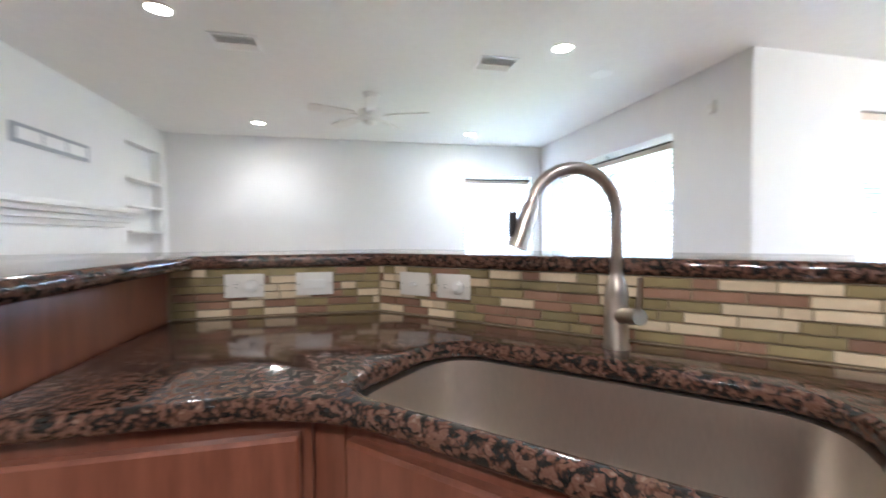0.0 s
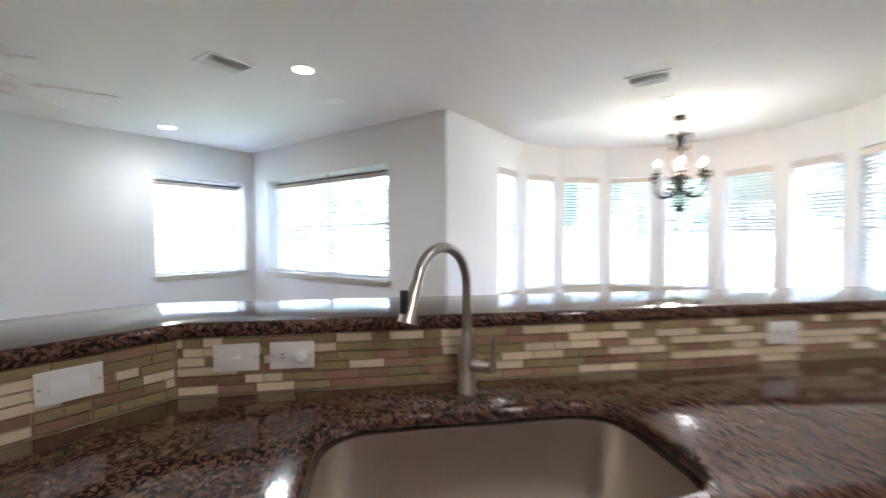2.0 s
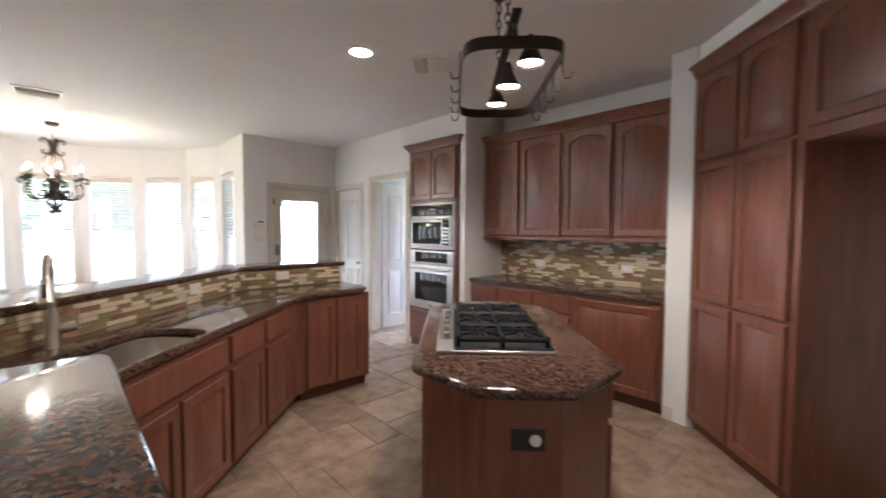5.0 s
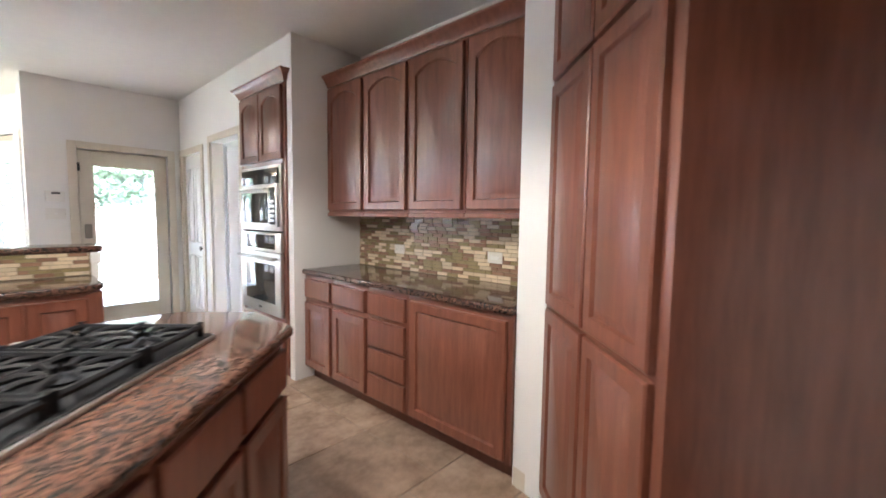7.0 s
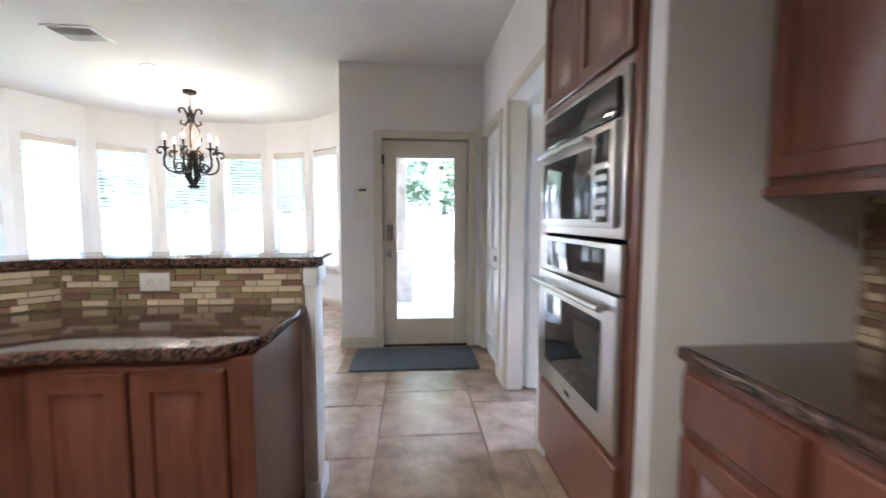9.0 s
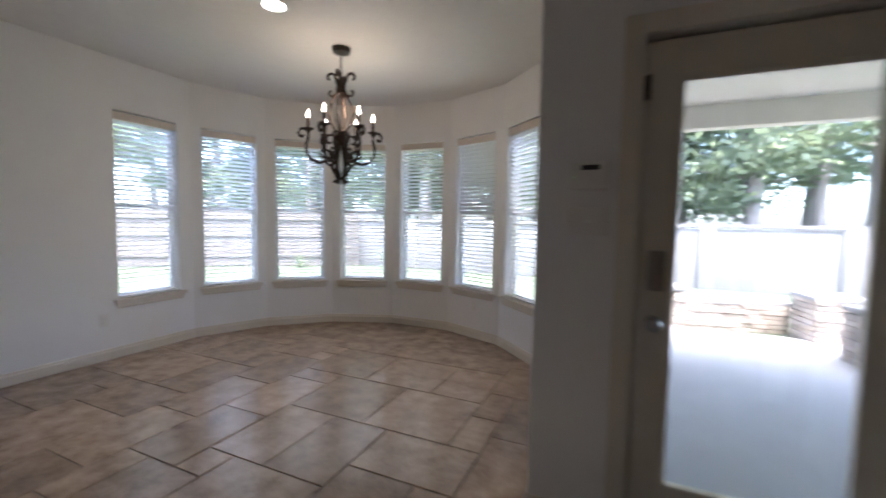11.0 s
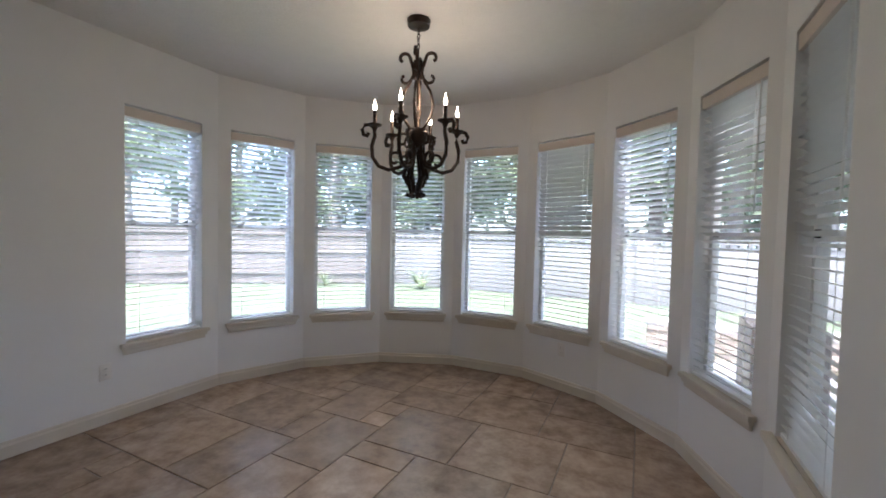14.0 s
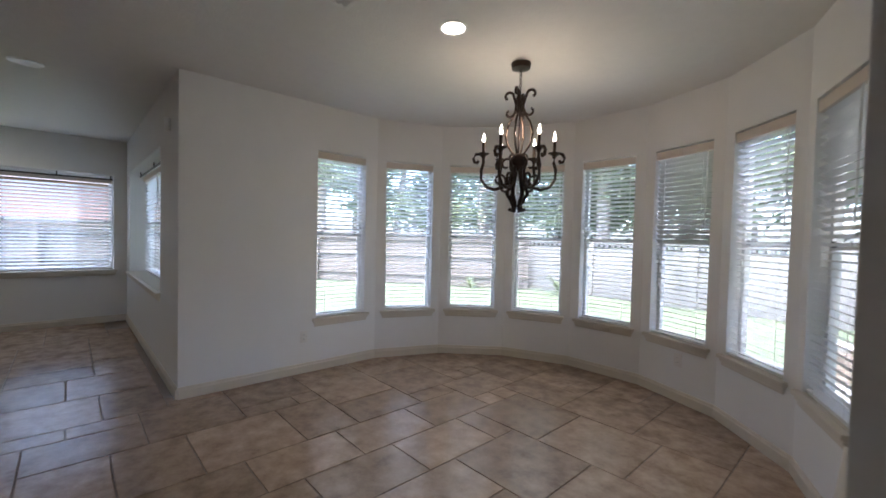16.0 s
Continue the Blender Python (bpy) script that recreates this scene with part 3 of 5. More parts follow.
def panel_door(name, m, w, h, label):
    d = thing(name, m, label, "door", kind="structure")
    bm = bx(0, 0, 0.01, w, 0.035, h, 0.002)
    part("leaf", bm, M_WHITE, d)
    for z0, z1 in ((0.2, 0.85), (1.0, h - 0.15)):
        for x0, x1 in ((0.1, w / 2 - 0.045), (w / 2 + 0.045, w - 0.1)):
            o = part("panel", door_mesh(x1 - x0, z1 - z0, 0.06 if z0 > 0.9 else 0, fr=0.012, th=0.016), M_WHITE, d)
            o.location = (x0, -0.0005, z0)
    bm = lathe(bmesh.new(), [(0.027, 0), (0.027, 0.005), (0.01, 0.01), (0.01, 0.03), (0.024, 0.037), (0.026, 0.05), (0.0, 0.06)], 18, pose(w - 0.06, -0.001, 0.95, 90))
    part("door_knob", bm, M_BRASS, d)
    return d
panel_door("door_2", Matrix.Translation((RX + 0.03, 4.425, 0)) @ Matrix.Rotation(-math.pi / 2, 4, 'Z'), 0.67, 2.05, "closed white panelled closet door in the passage")
panel_door("door_3", Matrix.Translation((RX + 0.16, 3.425, 0)) @ Matrix.Rotation(radians(-8), 4, 'Z'), 0.74, 2.1, "white panelled door standing open into the laundry room")
baseboard((RX, 3.51), (RX, 3.67))
baseboard((6.0, 2.0), (6.0, 3.58))
baseboard((4.2, 3.58), (RX + .125, 3.58))
cb = thing("wall_cupboard", Matrix.Translation((4.6, 2.0, 0)) @ Matrix.Rotation(radians(90), 4, 'Z'), "white wall cupboard in the laundry room", "cupboard")
part("body", bx(0, 0, 1.45, 0.39, 0.9, 2.2, 0.003), M_WHITE, cb)
part("door", bx(-0.02, 0.01, 1.46, -0.0005, 0.44, 2.19, 0.004), M_WHITE, cb)
part("door", bx(-0.02, 0.46, 1.46, -0.0005, 0.89, 2.19, 0.004), M_WHITE, cb)


def plate(m, kind, label, w=0.118, h=0.075):
    """A wall plate, local x along the wall, local -y outwards, centre at 0."""
    o = thing("wall_plate", m, label, "outlet", "wall plates")
    part("plate", bx(-w / 2, -0.006, -h / 2, w / 2, -0.0005, h / 2, 0.003), M_PLATE, o)
    if kind == "outlet":
        for s in (-1, 1):
            part("socket", lathe(bmesh.new(), [(0.017, 0), (0.017, 0.002), (0.014, 0.003), (0, 0.003)], 16, pose(s * 0.024, -0.0062, 0, 90)) if w > h else
                 lathe(bmesh.new(), [(0.017, 0), (0.017, 0.002), (0.014, 0.003), (0, 0.003)], 16, pose(0, -0.0062, s * 0.022, 90)), M_PLATE, o)
            for q in (-0.005, 0.005):
                cx, cz = (s * 0.024, q) if w > h else (q, s * 0.022)
                part("slot", bx(cx - 0.004, -0.0105, cz - 0.001, cx + 0.004, -0.0093, cz + 0.001) if w > h else bx(cx - 0.001, -0.0105, cz - 0.004, cx + 0.001, -0.0093, cz + 0.004), M_DARK, o, smooth=False)
    elif kind == "rocker":
        part("rocker", bx(-0.035, -0.009, -0.015, 0.035, -0.0062, 0.015, 0.002), M_WHITE, o)
    elif kind == "toggle":
        part("toggle", bx(-0.012, -0.018, -0.006, 0.012, -0.0062, 0.006, 0.003), M_WHITE, o)
    for s in (-1, 1):
        part("screw", bx(s * (w / 2 - 0.008) - 0.002, -0.0075, -0.002, s * (w / 2 - 0.008) + 0.002, -0.0062, 0.002, 0.0008), M_BRASS, o)
    return o


# ---- peninsula ----
R45 = Matrix.Rotation(radians(45), 4, 'Z')
TF = 0.875                      # tiled face, in the diagonal's frame
CT0, CT1 = 0.876, 0.916
BT0, BT1 = 1.072, 1.114
bendL, bendR = (-0.735, 0.5024), (1.0326, 2.27)
sink_hole = rounded([(0.24, 0.30), (0.97, 0.30), (0.97, 0.665), (0.24, 0.665)], [0.10, 0.10, 0.13, 0.13], 8)
sink_hole = [(x, y - 0.03 * math.sin(math.pi * min(1, max(0, (x - 0.24) / 0.73))) * (1 if y < 0.45 else 0)) for x, y in sink_hole]
c45 = math.sqrt(0.5)
hole_w = [(c45 * (x - y), c45 * (x + y)) for x, y in sink_hole]
ct = slab(rounded([(-0.734, -0.148), (0.0, -0.148), (0.0, 0.354), (1.3264, 1.68), (1.90, 1.68), (2.0, 1.78), (2.0, 2.268), (1.0334, 2.268), (-0.734, 0.501)],
                  [0, 0.01, 0.16, 0.16, 0.05, 0.05, 0, 0, 0], 6), CT0, CT1, [hole_w], 0.015, 4)
tagged(part("countertop", ct, M_GRAN), "polished brown speckled granite peninsula countertop with sink cut-out", "countertop")
# pony wall behind the tiles
pony = prism([(-0.745, -0.95), (-0.745, 0.4983), (1.0285, 2.28), (1.985, 2.28), (1.985, 2.43), (0.9664, 2.43), (-0.895, 0.5604), (-0.895, -0.95)], 0, BT0 - 0.001)
tagged(part("wall_bar", pony, M_WALL, smooth=False), "off-white half wall carrying the raised bar top", "wall", kind="structure")
post = thing("bar_post", Matrix.Translation((1.986, 2.28, 0)), "white moulded end post of the raised bar", "post")
part("shaft", bx(0.0, 0.0, 0.11, 0.05, 0.15, BT0 - 0.08, 0.006), M_WHITE, post)
part("base", bx(-0.0, -0.012, 0, 0.064, 0.162, 0.11, 0.006), M_WHITE, post)
part("capital", bx(-0.0, -0.012, BT0 - 0.08, 0.066, 0.162, BT0 - 0.001, 0.01), M_WHITE, post)
bar = slab(rounded([(0.0, -0.95), (0.0, -0.08), (-0.72, -0.08), (-0.72, 0.495), (1.04, 2.255), (2.04, 2.255), (2.07, 2.30), (2.07, 2.56), (2.02, 2.62), (0.885, 2.62), (-1.20, 0.60), (-1.20, -0.95)],
                   [0.02, 0.05, 0.02, 0.05, 0.05, 0.02, 0.02, 0.025, 0.025, 0.05, 0.05, 0.02], 5), BT0, BT1, (), 0.017, 4)
tagged(part("bar_counter", bar, M_GRAN), "polished dark brown granite raised bar top", "countertop")
endp = thing("end_cabinet", Matrix.Translation((-0.744, -0.94, 0)), "red-brown wooden tall end cabinet under the raised bar", "cabinet")
part("body", bx(0.001, 0, 0.1, 0.70, 0.785, BT0 - 0.001, 0.003), M_WOOD, endp)
part("toe_kick", bx(0.001, 0.0, 0, 0.64, 0.785, 0.099), M_WOOD_SHADE, endp)
for y in (0.02, 0.40):
    o = part("door", door_mesh(0.36, 0.90), M_WOOD, endp)
    o.matrix_local = Matrix.Translation((0.701, y, 0.13)) @ Matrix.Rotation(radians(90), 4, 'Z')
# base cabinets
BG = "peninsula base cabinets"
BL = "red-brown cherry base cabinet under the granite counter"
c = cabinet("base_cabinet", Matrix.Translation((-0.04, -0.15, 0)) @ Matrix.Rotation(radians(90), 4, 'Z'), 0.49, 0.69, 0.1, 0.874,
            [(0.02, 0.13, 0.45, 0.53, 0, True), (0.02, 0.69, 0.45, 0.15, 0, False)], BL, BG)
FY = 0.29
cabinet("sink_cabinet", R45 @ Matrix.Translation((0.27, FY, 0)), 0.83, 0.584, 0.1, 0.66,
        [(0.02, 0.12, 0.385, 0.53, 0, True), (0.425, 0.12, 0.385, 0.53, 0, True)], "red-brown cherry sink cabinet with a wide false front", BG)
sc = [o for o in scene.collection.objects if o.name.startswith("sink_cabinet")][0]
part("face_rail", bx(0.001, 0, 0.661, 0.829, 0.02, 0.874, 0.002), M_WOOD, sc)
front(sc, 0.02, 0.69, 0.79, 0.15, 0, False, name="drawer_front")
x = 1.10
for w in (0.42, 0.42):
    cabinet("base_cabinet", R45 @ Matrix.Translation((x, FY, 0)), w, 0.584, 0.1, 0.874,
            [(0.02, 0.12, w - 0.04, 0.53, 0, True), (0.02, 0.69, w - 0.04, 0.15, 0, False)], BL, BG)
    x += w
cabinet("base_cabinet", R45 @ Matrix.Translation((x, FY, 0)), 0.155, 0.3, 0.1, 0.874, [], "red-brown cherry filler between base cabinets", BG)
cabinet("base_cabinet", Matrix.Translation((1.345, 1.725, 0)), 0.635, 0.54, 0.1, 0.874,
        [(0.03, 0.12, 0.26, 0.72, 0, True), (0.30, 0.12, 0.26, 0.72, 0, True)], "red-brown cherry end cabinet with two tall doors", BG)
fi = part("filler", prism([(-0.05, 0.341), (-0.016, 0.394), (-0.045, 0.362), (-0.12, 0.43), (-0.28, 0.59), (-0.30, 0.341)], 0.1, 0.873), M_WOOD, smooth=False)
tagged(fi, "red-brown cherry corner filler beside the sink cabinet", "cabinet")
fi = part("filler", prism([(1.276, 1.688), (1.344, 1.725), (1.344, 2.1), (1.15, 2.1)], 0.1, 0.873), M_WOOD, smooth=False)
tagged(fi, "red-brown cherry corner filler beside the end cabinet", "cabinet")
# sink bowl
sink = thing("kitchen_sink", R45 @ Matrix.Translation((0.605, 0.48, 0)), "undermounted brushed stainless steel sink bowl", "sink")
bm = bmesh.new()
cx, cy = 0.605, 0.47
prof = [(1.04, 0.874), (0.985, 0.873), (0.975, 0.85), (0.95, 0.70), (0.91, 0.675), (0.80, 0.668)]
rows = []
for f_, z in prof:
    rows.append([bm.verts.new(((px - cx) * f_, (py - cy) * (f_ if f_ <= 1 else 1.06) - 0.01, z)) for px, py in sink_hole])
for a, b in zip(rows, rows[1:]):
    for j in range(len(a)):
        k = (j + 1) % len(a)
        if (a[j].co - a[k].co).length > 1e-6:
            bm.faces.new((a[j], a[k], b[k], b[j]))
bm.faces.new(rows[-1])
part("bowl", bm, M_SINK, sink)
part("drain", lathe(bmesh.new(), [(0.0, 0.0), (0.045, 0.0), (0.045, 0.004), (0.03, 0.003), (0.028, 0.001), (0, 0.001)], 20, pose(0, 0.03, 0.6685)), M_NICKEL, sink)
# faucet
fa = thing("faucet", Matrix.Translation((-0.12, 0.985, CT1)) @ Matrix.Rotation(radians(-4), 4, 'Z'), "brushed nickel gooseneck pull-down kitchen faucet", "faucet")
part("base", lathe(bmesh.new(), [(0.029, 0), (0.029, 0.006), (0.026, 0.012), (0.025, 0.12), (0.021, 0.145), (0.0145, 0.165), (0.0145, 0.17), (0, 0.17)], 24), M_NICKEL, fa)
pts = [(0, 0, 0.165), (0, 0, 0.24), (0, 0, 0.30)]
for k in range(1, 13):
    a = math.pi * k / 12 * 0.93
    pts.append((0, -0.1 + 0.1 * math.cos(a), 0.30 + 0.1 * math.sin(a)))
spo = part("spout", tube(bmesh.new(), pts, 0.0135, 14), M_NICKEL, fa)
e0, e1 = Vector(pts[-1]), Vector(pts[-1]) - Vector(pts[-2])
e1.normalize()
part("spray_head", tube(bmesh.new(), [e0, e0 + e1 * 0.005, e0 + e1 * 0.03, e0 + e1 * 0.085, e0 + e1 * 0.1], lambda t: 0.0145 + 0.0085 * t, 16), M_NICKEL, spo)
part("spray_button", bx(-0.009, -0.031, -0.02, 0.009, -0.017, 0.035, 0.004, m=Matrix.Translation(e0 + e1 * 0.055)), M_DARK, fa, "black spray button")
hub_ = part("lever_hub", cyl(bmesh.new(), (0.02, 0.0, 0.075), (0.085, 0.0, 0.085), 0.017), M_NICKEL, fa)
part("lever", tube(bmesh.new(), [(0.078, 0, 0.09), (0.082, 0, 0.12), (0.084, 0.0, 0.165)], lambda t: 0.006 - 0.001 * t, 10), M_NICKEL, hub_)

# wall plates on the tiles
ZP = 1.017
W2 = Matrix.Rotation(radians(90), 4, 'Z')
pa = plate(Matrix.Translation((-0.727, 0.07, ZP)) @ W2, "outlet", "white double socket plate with a round plug cover")
plate(Matrix.Translation((-0.727, 0.285, ZP)) @ W2, "rocker", "white rocker switch plate on the mosaic tiles")
plate(R45 @ Matrix.Translation((-0.01, TF - 0.008, ZP)), "toggle", "white switch plate on the mosaic tiles")
pb = plate(R45 @ Matrix.Translation((0.135, TF - 0.008, ZP)), "outlet", "white double socket plate with a round plug cover")
for o in (pa, pb):
    part("plug_cover", lathe(bmesh.new(), [(0.019, 0), (0.019, 0.008), (0.016, 0.011), (0.012, 0.011), (0.01, 0.016), (0, 0.016)], 20, pose(0.024, -0.0107, 0, 90)), M_WHITE, o, "round white plug cover")
plate(R45 @ Matrix.Translation((1.72, TF - 0.008, ZP)), "outlet", "white double socket plate on the mosaic tiles")
plate(Matrix.Translation((1.40, 2.262, ZP)), "outlet", "white double socket plate on the mosaic tiles")

# ---- island ----
IM = R45 @ Matrix.Translation((0.22, -1.62, 0))
# local x along the island, local y towards the peninsula
IL, IW, CHF = 1.70, 0.82, 0.24
out = [(CHF, 0), (IL - CHF, 0), (IL, CHF), (IL, IW - CHF), (IL - CHF, IW), (CHF, IW), (0, IW - CHF), (0, CHF)]
inn = [(x + (0.05 if x < IL / 2 else -0.05), y + (0.04 if y < IW / 2 else -0.04)) for x, y in out]
isl = thing("kitchen_island", IM, "red-brown cherry kitchen island with clipped corners", "island")
part("body", prism(inn, 0.1, 0.874), M_WOOD, isl, smooth=False)
part("toe_kick", prism([(x + (0.05 if x < IL / 2 else -0.05), y + (0.05 if y < IW / 2 else -0.05)) for x, y in inn], 0, 0.0995), M_WOOD_SHADE, isl, smooth=False)
for k in range(3):
    o = front(isl, 0.30 + k * 0.38, 0.14, 0.35, 0.52, y=0.04)
    o = front(isl, 0.30 + k * 0.38, 0.69, 0.35, 0.15, 0, False, y=0.04, name="drawer_front")
it = part("island_counter", slab(rounded(out, 0.03, 4), CT0, CT1, (), 0.017, 4), M_GRAN)
it.matrix_world = IM
tagged(it, "polished brown speckled granite island top with clipped corners", "countertop")
io = plate(IM @ Matrix.Translation((0.049, 0.40, 0.725)) @ Matrix.Rotation(radians(-90), 4, 'Z'), "none", "dark brown socket plate on the island's end")
for ch in io.children:
    ch.data = ch.data.copy()
    ch.data.materials[0] = M_DARK
part("socket", lathe(bmesh.new(), [(0.02, 0), (0.02, 0.004), (0.017, 0.006), (0, 0.006)], 20, pose(0.025, -0.0062, 0, 90)), M_PLATE, io, "white round plug cover")
# cooktop
ck = thing("cooktop", IM @ Matrix.Translation((0.38, 0.205, CT1)), "stainless gas cooktop with black cast iron grates", "cooktop")
part("tray", slab(rounded([(0, 0.01), (0.92, 0.01), (0.92, 0.525), (0, 0.525)], 0.02, 4), 0.0005, 0.014, (), 0.004, 2), M_STEEL, ck)
part("burner_well", slab(rounded([(0.008, 0.018), (0.912, 0.018), (0.912, 0.45), (0.008, 0.45)], 0.02, 4), 0.0142, 0.018, (), 0.001, 1), M_IRON, ck, "black enamel burner well")
for k in range(3):
    x0 = 0.035 + k * 0.286
    bm = bmesh.new()
    for yy in (0.045, 0.235, 0.43):
        tube(bm, [(x0 + 0.01, yy, 0.05), (x0 + 0.27, yy, 0.05)], 0.010, 6)
    for xx in (0.012, 0.268):
        tube(bm, [(x0 + xx, 0.045, 0.05), (x0 + xx, 0.43, 0.05)], 0.010, 6)
    for by in (0.14, 0.335):
        for q in range(8):
            a = math.pi / 8 + q * math.pi / 4
            c_ = Vector((x0 + 0.14, by, 0))
            tube(bm, [c_ + Vector((0.03 * math.cos(a), 0.03 * math.sin(a), 0.052)), c_ + Vector((0.08 * math.cos(a), 0.07 * math.sin(a), 0.056)), c_ + Vector((0.125 * math.cos(a), 0.1 * math.sin(a), 0.048))], 0.009, 6)
    for xx in (0.012, 0.268):
        for yy in (0.045, 0.235, 0.43):
            box(bm, x0 + xx - 0.008, yy - 0.008, 0.018, x0 + xx + 0.008, yy + 0.008, 0.066, 0.002)
    part("grate", bm, M_IRON, ck, "black cast iron grate")
    for by in (0.14, 0.335):
        b_ = part("burner", lathe(bmesh.new(), [(0.045, 0.018), (0.045, 0.026), (0.036, 0.030), (0.036, 0.036), (0.0, 0.038)], 20, pose(x0 + 0.14, by, 0)), M_IRON, ck, "black burner with cap")
for k in range(5):
    part("knob", lathe(bmesh.new(), [(0.022, 0.0142), (0.022, 0.018), (0.018, 0.02), (0.016, 0.042), (0.0, 0.043)], 18, pose(0.2 + k * 0.13, 0.485, 0)), M_STEEL, ck, "round steel control knob")

# ---- oven tower ----
TX, TY0, TY1 = 3.135, 1.705, 2.565
TM = Matrix.Translation((TX, TY1, 0)) @ Matrix.Rotation(radians(-90), 4, 'Z')
tw = TY1 - TY0
tow = thing("oven_cabinet", TM, "tall red-brown cherry cabinet holding two built-in ovens", "cabinet")
bm = bmesh.new()
box(bm, 0, 0, 0.09, 0.055, 0.6, 2.40, 0.003)
box(bm, tw - 0.055, 0, 0.09, tw, 0.6, 2.40, 0.003)
box(bm, 0.055, 0, 0.09, tw - 0.055, 0.6, 0.49, 0.002)
box(bm, 0.055, 0, 1.765, tw - 0.055, 0.6, 2.40, 0.002)
box(bm, 0.055, 0.5, 0.49, tw - 0.055, 0.6, 1.765)
part("body", bm, M_WOOD, tow)
part("toe_kick", bx(0, 0.03, 0, tw, 0.6, 0.089), M_WOOD_SHADE, tow)
front(tow, 0.03, 1.80, tw / 2 - 0.035, 0.575, 0.05)
front(tow, tw / 2 + 0.005, 1.80, tw / 2 - 0.035, 0.575, 0.05)
front(tow, 0.04, 0.12, tw - 0.08, 0.34, 0, False, name="drawer_front")
def crown(parent, w, z, d=0.0, left=True, right=True, h=0.085, run=0.06):
    prof = [(0.0, 0.0), (-0.010, 0.0), (-0.014, h * 0.2), (-0.022, h * 0.3), (-run * 0.6, h * 0.65), (-run * 0.9, h * 0.8), (-run, h * 0.85), (-run, h), (0.0, h)]
    bm = bmesh.new()
    l = [bm.verts.new((y if left else 0, y, z + zz)) for y, zz in prof]
    r = [bm.verts.new((w - y if right else w, y, z + zz)) for y, zz in prof]
    k = len(prof)
    for j in range(k):
        bm.faces.new((l[j], l[(j + 1) % k], r[(j + 1) % k], r[j]))
    for flag, row, x0, sg in ((left, l, 0, 1), (right, r, w, -1)):
        if flag and d:
            bk = [bm.verts.new((v.co.x, d, v.co.z)) for v in row]
            for j in range(k - 1):
                bm.faces.new((row[j], row[j + 1], bk[j + 1], bk[j]))
        else:
            bm.faces.new(row)
    part("crown_moulding", bm, M_WOOD, parent)
crown(tow, tw, 2.40, 0.02)
ov = thing("wall_oven", TM @ Matrix.Translation((0.045, -0.005, 0)), "stainless steel built-in wall oven with dark glass door", "oven")
ow = tw - 0.09
part("body", bx(0.012, 0.006, 0.495, ow - 0.012, 0.48, 1.195), M_DARK, ov, smooth=False)
od = part("door", bx(0.0, -0.028, 0.50, ow, 0.004, 1.03, 0.006), M_STEEL, ov)
part("window", bx(0.10, -0.032, 0.60, ow - 0.10, -0.0285, 0.93, 0.002), M_BLACKG, od, "dark glass oven window")
cp_ = part("control_panel", bx(0.0, -0.022, 1.037, ow, 0.004, 1.20, 0.006), M_STEEL, ov)
part("display", bx(0.10, -0.026, 1.06, ow - 0.10, -0.0225, 1.18, 0.002), M_BLACKG, cp_, "black glass control panel")
part("badge", bx(ow / 2 - 0.03, -0.031, 0.535, ow / 2 + 0.03, -0.0285, 0.555, 0.002), M_DARK, od)
bm = tube(bmesh.new(), [(0.03, -0.07, 0.985), (ow - 0.03, -0.07, 0.985)], 0.013, 12)
for xx in (0.06, ow - 0.06):
    cyl(bm, (xx, -0.028, 0.985), (xx, -0.07, 0.985), 0.009)
part("handle", bm, M_STEEL, od, "round steel bar handle")
mwv = thing("microwave_oven", TM @ Matrix.Translation((0.045, -0.005, 0)), "stainless steel built-in microwave with dark glass door", "microwave")
part("body", bx(0.012, 0.006, 1.225, ow - 0.012, 0.48, 1.755), M_DARK, mwv, smooth=False)
part("surround", bx(0.0, -0.012, 1.215, ow, 0.004, 1.762, 0.005), M_STEEL, mwv)
md = part("door", bx(0.035, -0.035, 1.25, ow - 0.035, -0.0125, 1.60, 0.006), M_STEEL, mwv)
part("window", bx(0.06, -0.039, 1.28, ow - 0.19, -0.0355, 1.535, 0.003), M_BLACKG, md, "dark glass microwave window")
kp = part("keypad", bx(ow - 0.17, -0.039, 1.27, ow - 0.06, -0.0355, 1.575, 0.003), M_BLACKG, mwv, "black keypad")
for r_ in range(5):
    for c_ in range(3):
        part("key", bx(ow - 0.158 + c_ * 0.031, -0.0405, 1.29 + r_ * 0.04, ow - 0.136 + c_ * 0.031, -0.0392, 1.312 + r_ * 0.04, 0.0005), M_STEEL, kp, smooth=False)
part("vent_panel", bx(0.035, -0.03, 1.607, ow - 0.035, -0.0125, 1.735, 0.005), M_BLACKG, mwv, "black glass top panel")
bm = tube(bmesh.new(), [(0.06, -0.06, 1.567), (0.2, -0.075, 1.569), (ow - 0.35, -0.075, 1.569), (ow - 0.2, -0.06, 1.567)], 0.011, 10)
cyl(bm, (0.07, -0.035, 1.567), (0.07, -0.062, 1.567), 0.009)
cyl(bm, (ow - 0.21, -0.035, 1.567), (ow - 0.21, -0.062, 1.567), 0.009)
part("handle", bm, M_STEEL, md, "steel bar handle")

